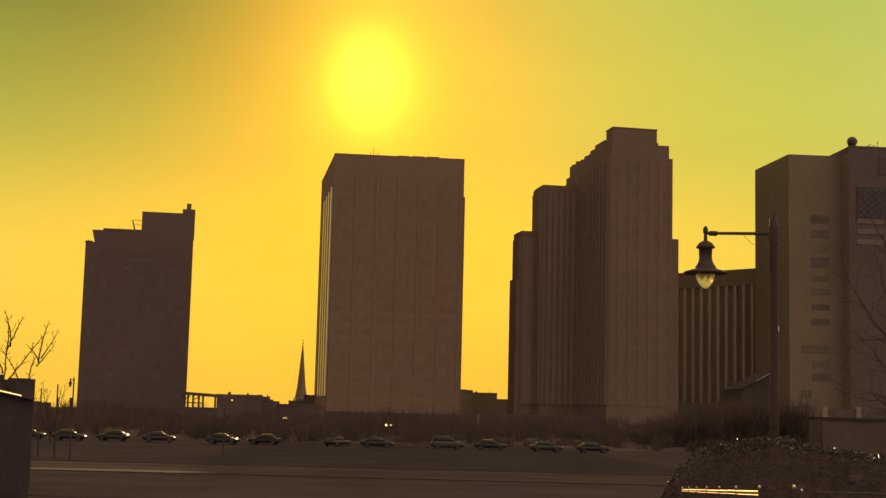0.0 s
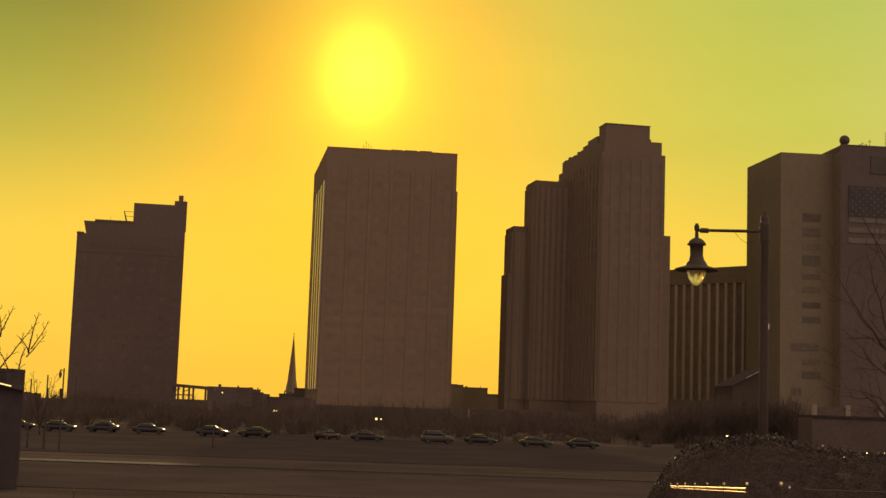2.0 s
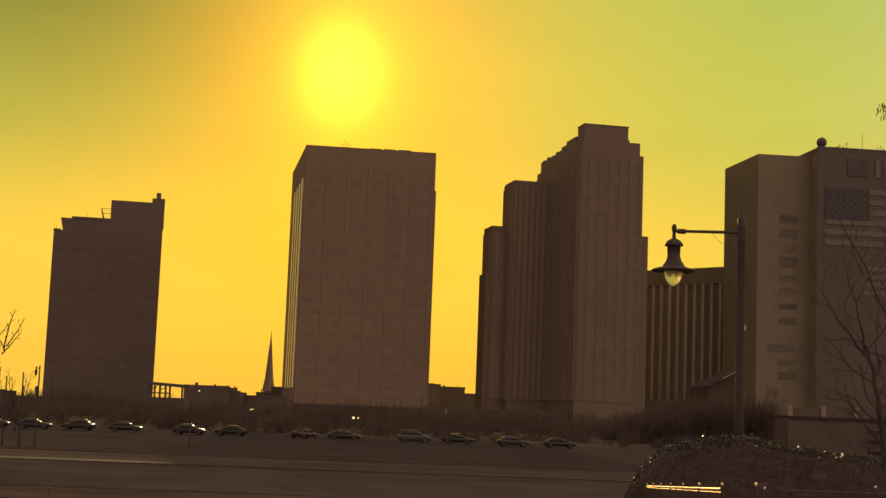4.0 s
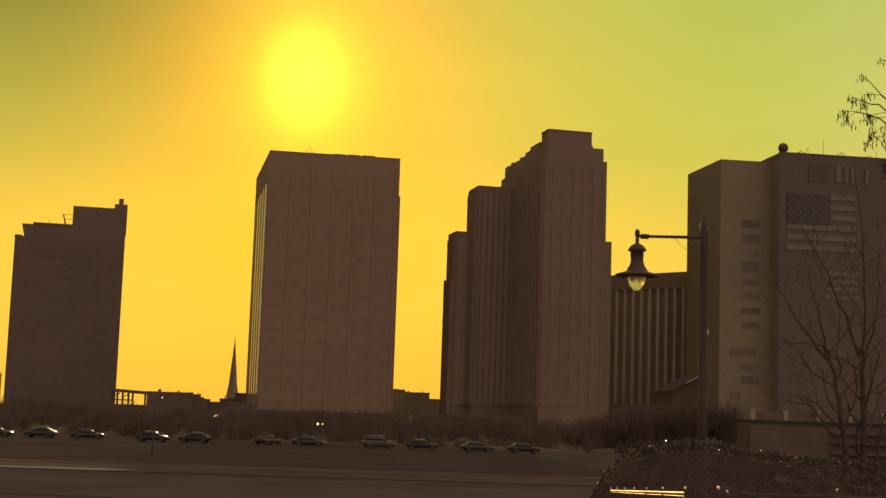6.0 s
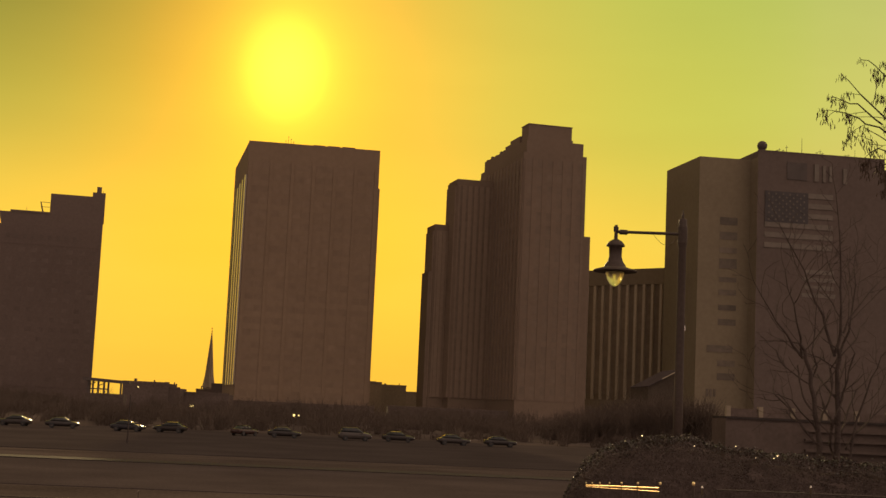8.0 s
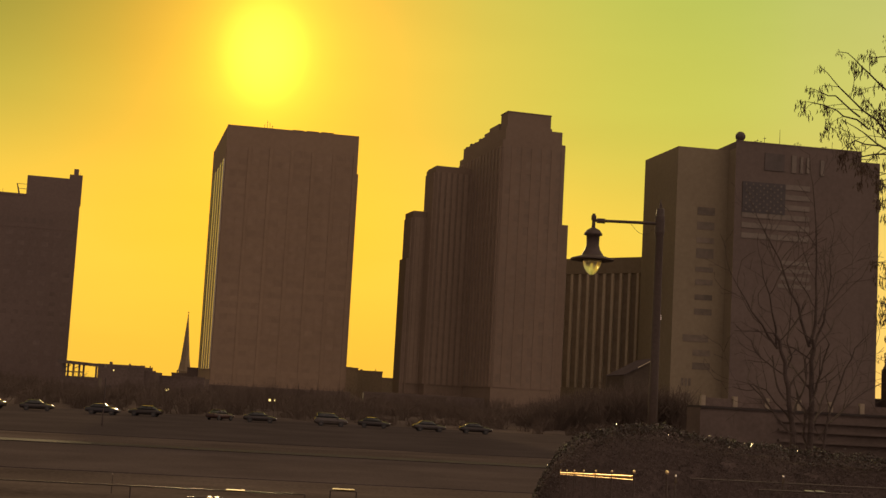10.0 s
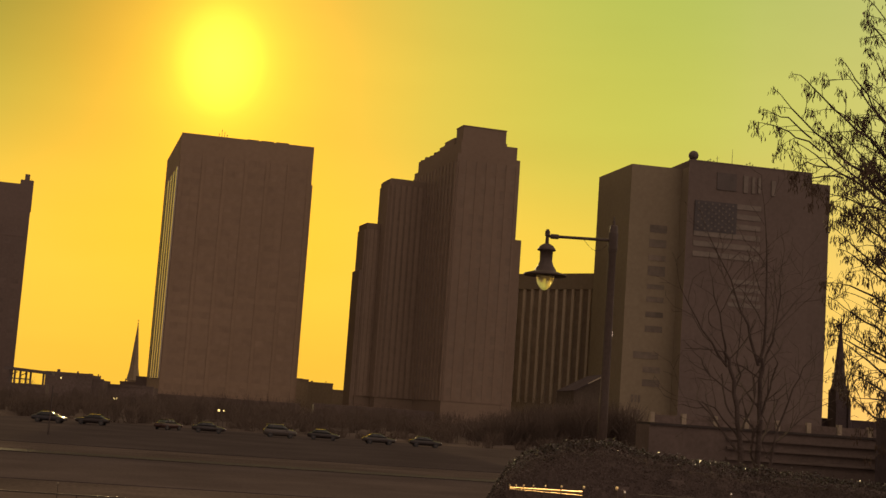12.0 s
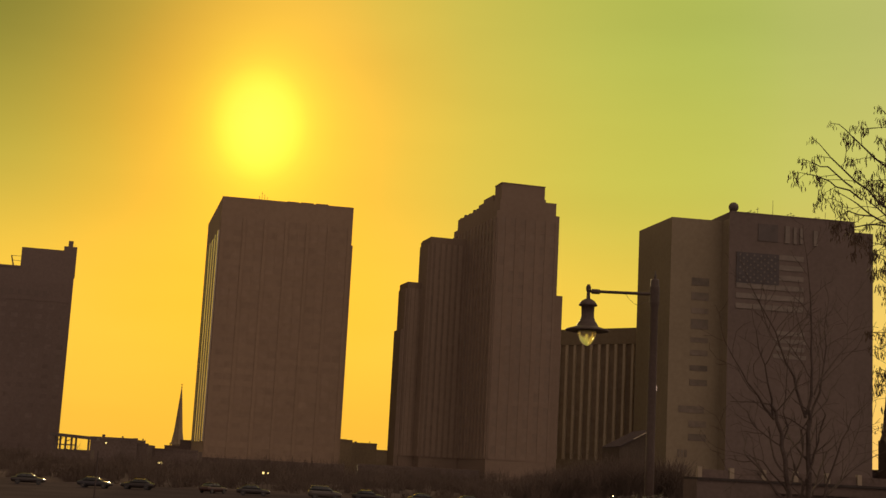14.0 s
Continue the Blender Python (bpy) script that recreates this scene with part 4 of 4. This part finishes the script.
def pod_tree():
    """Tree hung with dry pods, its limbs rising sideways from the trunk."""
    rnd = random.Random(21)
    x, y = 13.5, 22.2
    g = ground_z(y) - 0.1
    t = thing("pod_tree", "bare tree hung with clusters of dry seed pods", "tree", (0, 0, 0))
    pts = [Vector((x + 0.05 * math.sin(k), y + 0.04 * math.cos(2 * k), g + 0.9 * k)) for k in range(11)]
    v, f = [], []
    for k, (a, b) in enumerate(zip(pts, pts[1:])):
        tube(v, f, a, b, 0.22 - 0.017 * k, 0.22 - 0.017 * (k + 1), 12)
    from_lists("trunk", v, f, M_BARK, t)
    tips = []
    # tip x, tip z, height of the fork on the trunk, sag of the limb
    reach = [(8.15, 9.5, 6.3, 0.10), (8.5, 9.9, 6.5, 0.06), (9.25, 10.1, 6.2, 0.10), (9.75, 11.2, 6.8, 0.12), (8.8, 8.05, 7.2, 0.02), (8.9, 7.75, 5.6, 0.03),
             (8.85, 7.3, 4.6, 0.05), (8.85, 6.6, 5.0, -0.03), (8.9, 6.15, 4.1, 0.0), (8.9, 5.65, 4.0, 0.02), (9.0, 5.5, 3.4, 0.05), (9.3, 4.75, 4.0, -0.03),
             (8.6, 8.75, 6.4, 0.04), (8.95, 8.7, 6.1, 0.05), (9.3, 8.9, 5.9, 0.06), (9.2, 9.4, 6.0, 0.04), (9.35, 9.9, 6.1, 0.08), (9.75, 10.2, 6.4, 0.08), (9.7, 9.7, 6.0, 0.06), (9.75, 10.8, 6.6, 0.1), (9.95, 11.2, 6.9, 0.1), (9.4, 7.2, 5.2, 0.02), (9.5, 6.9, 4.8, 0.04), (9.4, 8.3, 5.4, 0.05)]
    reach += [(9.0 + 0.9 * rnd.random(), 4.6 + 0.22 * k, 3.3 + 0.11 * k, rnd.uniform(-0.02, 0.07)) for k in range(22)]
    for tx, tz, fork, low in reach:
        if tz < 8.6:
            tx += 0.42
        deep = rnd.uniform(-0.9, 0.9)
        near = (y + deep) / 22.0
        p = Vector((x - 0.08, y, fork))
        q = Vector((tx * near, y + deep, 4 + (tz - 4) * near))
        c = p.lerp(q, 0.6) - Vector((0, deep * 0.2, low * (q - p).length))
        limb(t, rnd, p, c, q, 0.05, 0.012, 0.95, 0.22, 0.10, 0.0055, tips, 1, 0.42)
    # forks of the longest limb
    for q, p in ((Vector((7.72, 22.0, 9.2)), Vector((8.68, 22.0, 8.82))), (Vector((7.86, 22.1, 9.42)), Vector((8.52, 22.0, 9.02))),
                 (Vector((8.34, 22.0, 8.55)), Vector((8.98, 22.0, 8.5))), (Vector((8.5, 22.2, 8.35)), Vector((9.1, 22.0, 8.4)))):
        limb(t, rnd, p, p.lerp(q, 0.5) + Vector((0, 0, 0.12)), q, 0.015, 0.008, 0.4, 0.22, 0.14, 0.0052, tips, 1, 0.3)
    for k in range(5):
        p = Vector((x, y, 4.2 + k * 1.1))
        q = p + Vector((rnd.uniform(2.0, 3.6), rnd.gauss(0, 1.4), rnd.uniform(1.6, 3.2)))
        limb(t, rnd, p, p.lerp(q, 0.6) - Vector((0, 0, 0.4)), q, 0.05, 0.012, 0.8, 0.5, 0.1, 0.006, [], 1, 0.3)
    kinds = [seed_head_mesh(rnd) for k in range(10)]
    rnd.shuffle(tips)
    for p, d in tips[:300]:
        ob = new("seed_head", rnd.choice(kinds))
        ob.parent = t
        ob.matrix_basis = Matrix.LocRotScale(p - d * rnd.uniform(0.0, 0.08), Euler((0, 0, rnd.uniform(0, 6.28))), Vector((1, 1, 1)) * rnd.uniform(0.75, 1.2))
    v, f = [], []
    for p, d in tips[300:]:
        me = rnd.choice(kinds)
        turn = Matrix.LocRotScale(p, Euler((0, 0, rnd.uniform(0, 6.28))), Vector((1, 1, 1)) * rnd.uniform(0.7, 1.1))
        k = len(v)
        v += [turn @ w.co for w in me.vertices]
        f += [tuple(k + i for i in poly.vertices) for poly in me.polygons]
    if v:
        tagged(from_lists("pod_growth", v, f, M_POD, t, "dry brown hanging seed pods"), kind="stuff")


pod_tree()


def stem_tree(label, x, y, stems, seed, r0, shoot, gap, minr, depth=1, step=0.2, sag=-0.08, begin=0.25, wander=0.03):
    """Leafless tree: each stem from its foot or fork by way of a bend to its tip, in (x, z) beside the trunk."""
    rnd = random.Random(seed)
    t = thing("bare_tree", label, "tree", (x, y, ground_z(y) - 0.1))
    g = ground_z(y) - 0.1
    for (px, pz), (cx, cz), (qx, qz), r in stems:
        deep = rnd.uniform(-1, 1) * 0.02 * y
        limb(t, rnd, Vector((px, 0, pz - g)), Vector((cx, deep * 0.6, cz - g)), Vector((qx, deep, qz - g)), r0 * r, max(minr * 1.3, r0 * r * (0.45 if r > 0.9 else 0.22)), shoot, gap, sag, minr, [], depth, begin, step, wander)


STEMS = [((-0.42, 0.9), (-0.35, 5.2), (-1.15, 6.4), 0.95), ((-0.9, 6.0), (-1.7, 6.9), (-2.45, 8.2), 0.40), ((-0.95, 6.1), (-1.2, 7.2), (-1.7, 8.5), 0.36),
         ((0.0, 0.9), (0.12, 4.5), (0.05, 6.3), 1.1), ((0.05, 6.1), (-0.35, 7.9), (-1.45, 10.0), 0.47), ((0.06, 6.2), (0.42, 7.6), (-0.02, 10.9), 0.50),
         ((0.08, 5.9), (0.75, 6.9), (0.95, 9.5), 0.43), ((0.3, 0.9), (0.5, 4.9), (1.6, 6.4), 0.50), ((-0.3, 3.6), (-0.9, 4.9), (-2.15, 5.0), 0.29), ((0.4, 3.4), (1.5, 4.9), (2.7, 5.3), 0.29),
         ((-0.5, 4.6), (-0.75, 6.0), (-0.5, 8.4), 0.32), ((0.3, 6.8), (0.9, 8.0), (1.9, 8.7), 0.32)]
stem_tree("leafless many-stemmed tree with upright branches", 14.05, 40, STEMS, 4, 0.11, 1.9, 0.24, 0.0062, 2)
SIDE_STEMS = [((0, 0.2), (-0.2, 4.0), (-0.1, 6.8), 1.1), ((-0.1, 6.6), (-0.15, 7.6), (-0.45, 8.45), 0.7), ((-0.1, 6.7), (0.35, 7.3), (1.0, 8.35), 0.75), ((0.1, 7.0), (0.4, 7.6), (0.15, 8.6), 0.6),
              ((-0.1, 5.0), (0.7, 6.3), (1.45, 7.45), 0.8), ((1.1, 0.2), (1.0, 4.6), (1.65, 6.3), 1.0), ((1.6, 6.2), (1.9, 7.2), (2.35, 8.1), 0.7), ((1.7, 6.4), (2.1, 7.0), (2.4, 7.75), 0.6),
              ((1.5, 6.0), (1.95, 6.4), (2.45, 7.0), 0.6), ((1.6, 6.2), (1.5, 6.7), (1.1, 7.0), 0.55), ((0.95, 4.4), (0.7, 5.9), (0.2, 6.6), 0.6), ((-0.2, 5.6), (-0.8, 6.6), (-1.1, 8.0), 0.7)]
stem_tree("leafless tree with stout upright branches", -22.7, 72, SIDE_STEMS, 17, 0.062, 0.42, 0.26, 0.014, 1, 0.14, wander=0.012)
stem_tree("small distant leafless tree", -47.8, 170, [((0, -0.6), (0, 1.5), (-0.2, 5.0), 1.0), ((0, 0.5), (0.8, 2.5), (1.3, 5.6), 0.8), ((0, 0.3), (-0.9, 2.5), (-1.4, 5.2), 0.8), ((0, 1.0), (0.3, 3.0), (0.6, 6.2), 0.7), ((0, 0.8), (-0.5, 3.0), (-0.7, 6.0), 0.7)],
          8, 0.10, 1.6, 0.26, 0.019, 2, 0.25)


def shrub_belt():
    """Leafless scrub along the far side of the lot."""
    rnd = random.Random(31)
    v, f = [], []
    for i in range(1300):
        y = rnd.uniform(212, 372)
        x = rnd.uniform(-0.42, 0.40) * y
        if 46 < x < 125 and y < 180:
            continue
        base = Vector((x, y, ground_z(y) - 0.05))
        tall = rnd.uniform(2.2, 5.6) * (0.5 + 0.0024 * y) * (0.7 + 0.5 * noise.noise(Vector((x * 0.03, y * 0.03, 0))))
        if y > 310:
            tall *= 1.3
        if i > 1150:
            # young bare trees before the lower block and the hall
            y = rnd.uniform(232, 248)
            x = rnd.uniform(36.0, 61.0)
            base = Vector((x, y, ground_z(y) - 0.05))
            tall = rnd.uniform(6.5, 11.0) * min(1.0, 0.55 + 0.03 * (x - 36))
        for k in range(24):
            d = Vector((rnd.gauss(0, 0.34), rnd.gauss(0, 0.3), 1)).normalized()
            p = base + Vector((rnd.gauss(0, 0.5), rnd.gauss(0, 0.4), 0))
            q = p + d * tall * rnd.uniform(0.4, 0.62)
            tube(v, f, p, q, 0.055, 0.035, 3)
            for n in range(2):
                e = (d + Vector((rnd.gauss(0, 0.4), rnd.gauss(0, 0.3), rnd.gauss(0, 0.2)))).normalized()
                tube(v, f, q, q + e * tall * rnd.uniform(0.2, 0.42), 0.035, 0.012, 3)
    ob = from_lists("scrub", v, f, M_SCRUB)
    tagged(ob, "dense dark leafless scrub along the lot's edge", "scrub", kind="stuff")


shrub_belt()

# ---- shed at the kerb ----


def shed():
    t = thing("shelter", "low dark shelter with a sun glint made as glow along its eaves", "shelter", (-21.8 + 4.15 - 4.15 * math.cos(radians(17)), 60 - 4.15 * math.sin(radians(17)), 0), 17)
    bm = prism([(-5.2, -0.2), (4.1, -0.2), (4.1, 4.2), (-5.2, 6.15)], -3.2, 0)
    bm.transform(Matrix.Rotation(radians(90), 4, "X"))
    part("wall", bm, M_SLATE, t)
    bm = boxed(-5.4, 4.15, -0.45, 3.3, 0.0, 0.16, bevel=0.03)
    for v in bm.verts:
        v.co.z += 5.05 - 0.21 * v.co.x
    part("roof", bm, M_SLATE, t)
    # emissive strip stands in for the sun's glint on the roof edge
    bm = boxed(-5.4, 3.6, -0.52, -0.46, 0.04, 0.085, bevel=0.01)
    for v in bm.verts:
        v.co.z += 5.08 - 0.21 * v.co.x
    part("eaves_glint", bm, M_LIT, t, "emissive gold strip standing in for sun glint on the eaves")
    for x in (-2.4, -0.4, 1.6):
        part("door", boxed(x, x + 1.2, -0.06, 0.02, 0.1, 2.4), M_SOOTPANE, t)


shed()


def block_house():
    t = thing("low_building", "low dark building with a stepped parapet behind the shelter", "building", (-20.3, 66, 0))
    g = ground_z(66) - 0.2
    part("wall", boxed(-14, 0, 0, 3, g, 5.05, bevel=0.03), M_SLATE, t)
    part("parapet", boxed(-14, -0.70, 0, 0.3, 5.05, 5.40, bevel=0.02), M_SLATE, t)
    part("parapet", boxed(-0.70, -0.08, 0, 0.3, 5.05, 5.18, bevel=0.02), M_SLATE, t)
    part("roof_box", boxed(-0.8, 0.0, 1.2, 3.0, 5.05, 5.28, bevel=0.02), M_SLATE, t)
    part("downpipe", lathe([(0.05, g), (0.05, 5.0)], 8, at=(-0.3, -0.06, 0)), M_POST, t)


block_house()

# ---- parked cars ----


def car_model(paint, tall=1.0):
    """A parked car along x, about 4.5 m long, wheels on z = 0."""
    t = new("car")

    def loft(rings, mat, name):
        bm = bmesh.new()
        made = [[bm.verts.new(c) for c in ring] for ring in rings]
        k = len(made[0])
        for a, b in zip(made, made[1:]):
            for i in range(k):
                bm.faces.new((a[i], a[(i + 1) % k], b[(i + 1) % k], b[i]))
        bm.faces.new(made[0]), bm.faces.new(made[-1])
        bmesh.ops.recalc_face_normals(bm, faces=bm.faces)
        return part(name, bm, mat, t, smooth=True)

    def soft(a, e):
        c, d = math.cos(a), math.sin(a)
        return math.copysign(abs(c) ** e, c), math.copysign(abs(d) ** e, d)

    turns = [2 * math.pi * (i + 0.5) / 16 for i in range(16)]
    hull = [(-2.25, 0.50, 0.72, 0.66), (-2.17, 0.34, 0.90, 0.79), (-1.7, 0.25, 0.99, 0.86), (-0.8, 0.22, 0.98, 0.88), (0.6, 0.22, 0.97, 0.88),
            (1.2, 0.24, 0.94, 0.87), (1.8, 0.27, 0.85, 0.84), (2.15, 0.35, 0.74, 0.77), (2.25, 0.46, 0.62, 0.66)]
    loft([[(x, w * soft(a, 0.45)[0], (lo + hi * tall) / 2 + (hi * tall - lo) / 2 * soft(a, 0.6)[1]) for a in turns] for x, lo, hi, w in hull], paint, "body")
    cab = [(0.90, -1.85 - 0.2 * (tall > 1), 1.2, 0.78), (1.15, -1.5 - 0.45 * (tall > 1), 0.75, 0.72), (1.37, -1.1 - 0.7 * (tall > 1), 0.35, 0.62)]
    loft([[((a0 + a1) / 2 + (a1 - a0) / 2 * soft(a, 0.4)[0], w * soft(a, 0.4)[1], z * tall) for a in turns] for z, a0, a1, w in cab], M_CARGLASS, "cabin_glass")
    a0 = -1.16 - 0.7 * (tall > 1)
    loft([[(x, 0.64 * w * math.cos(a), 1.36 * tall + (0.085 * w if math.sin(a) > 0 else 0.02) * math.sin(a)) for a in turns] for x, w in
          ((a0, 0.75), (a0 + 0.1, 0.95), (a0 + 0.5, 1.0), (-0.1, 1.0), (0.3, 0.95), (0.42, 0.78))], paint, "roof")
    for y in (-0.70, 0.70):
        for x in (-1.0, -0.25):
            part("pillar", boxed(x - 0.04, x + 0.04, y - 0.035, y + 0.035, 0.95 * tall, 1.37 * tall), paint, t)
    for x in (-1.35, 1.35):
        for y in (-0.8, 0.8):
            bm = lathe([(0.2, -0.1), (0.31, -0.1), (0.33, -0.06), (0.33, 0.06), (0.31, 0.1), (0.2, 0.1)], 16)
            ob = part("wheel", bm, M_TYRE, t)
            ob.matrix_basis = pose(x, y, 0.33, 90, 0, 0)
            part("rim", lathe([(0.2, -0.09), (0.06, -0.11), (0.06, 0.11), (0.2, 0.09)], 12), M_ROOF, ob)
    for y in (-0.56, 0.56):
        part("headlight", boxed(2.12, 2.24, y - 0.16, y + 0.16, 0.58, 0.72, bevel=0.02), M_HEAD, t)
        part("tail_light", boxed(-2.24, -2.12, y - 0.14, y + 0.14, 0.68, 0.84, bevel=0.02), PAINTS[2], t)
    for y in (-0.92, 0.92):
        part("mirror", boxed(0.75, 0.92, y - 0.09, y + 0.09, 0.98, 1.1, bevel=0.02), paint, t)
    return t


def parked_cars():
    words = ["black", "grey", "dark red", "dark blue", "pale"]
    models = []
    for w, m in zip(words, PAINTS):
        kind = "van" if w == "pale" else "saloon car"
        models.append(tagged(car_model(m, 1.25 if w == "pale" else 1.0), f"{w} {kind} parked on the asphalt lot", "car", "parked cars"))
    spots = [(-50.3, 188, 4, 0), (-45.4, 192, 176, 1), (-38.6, 190, 8, 0), (-29.6, 188, -6, 3), (-24.4, 191, 172, 0), (-14.4, 191, 58, 2), (-8.9, 189, 2, 0),
             (0.6, 190, 5, 4), (6.6, 193, -4, 0), (14.0, 190, 7, 1), (20.5, 191, 3, 0), (-57.0, 192, 2, 0)]
    used = set()
    for x, y, a, k in spots:
        m = pose(x, y, -0.6, 0, 0, a)
        if k in used:
            copy_thing(models[k], m)
        else:
            models[k].matrix_basis = m
            used.add(k)


parked_cars()
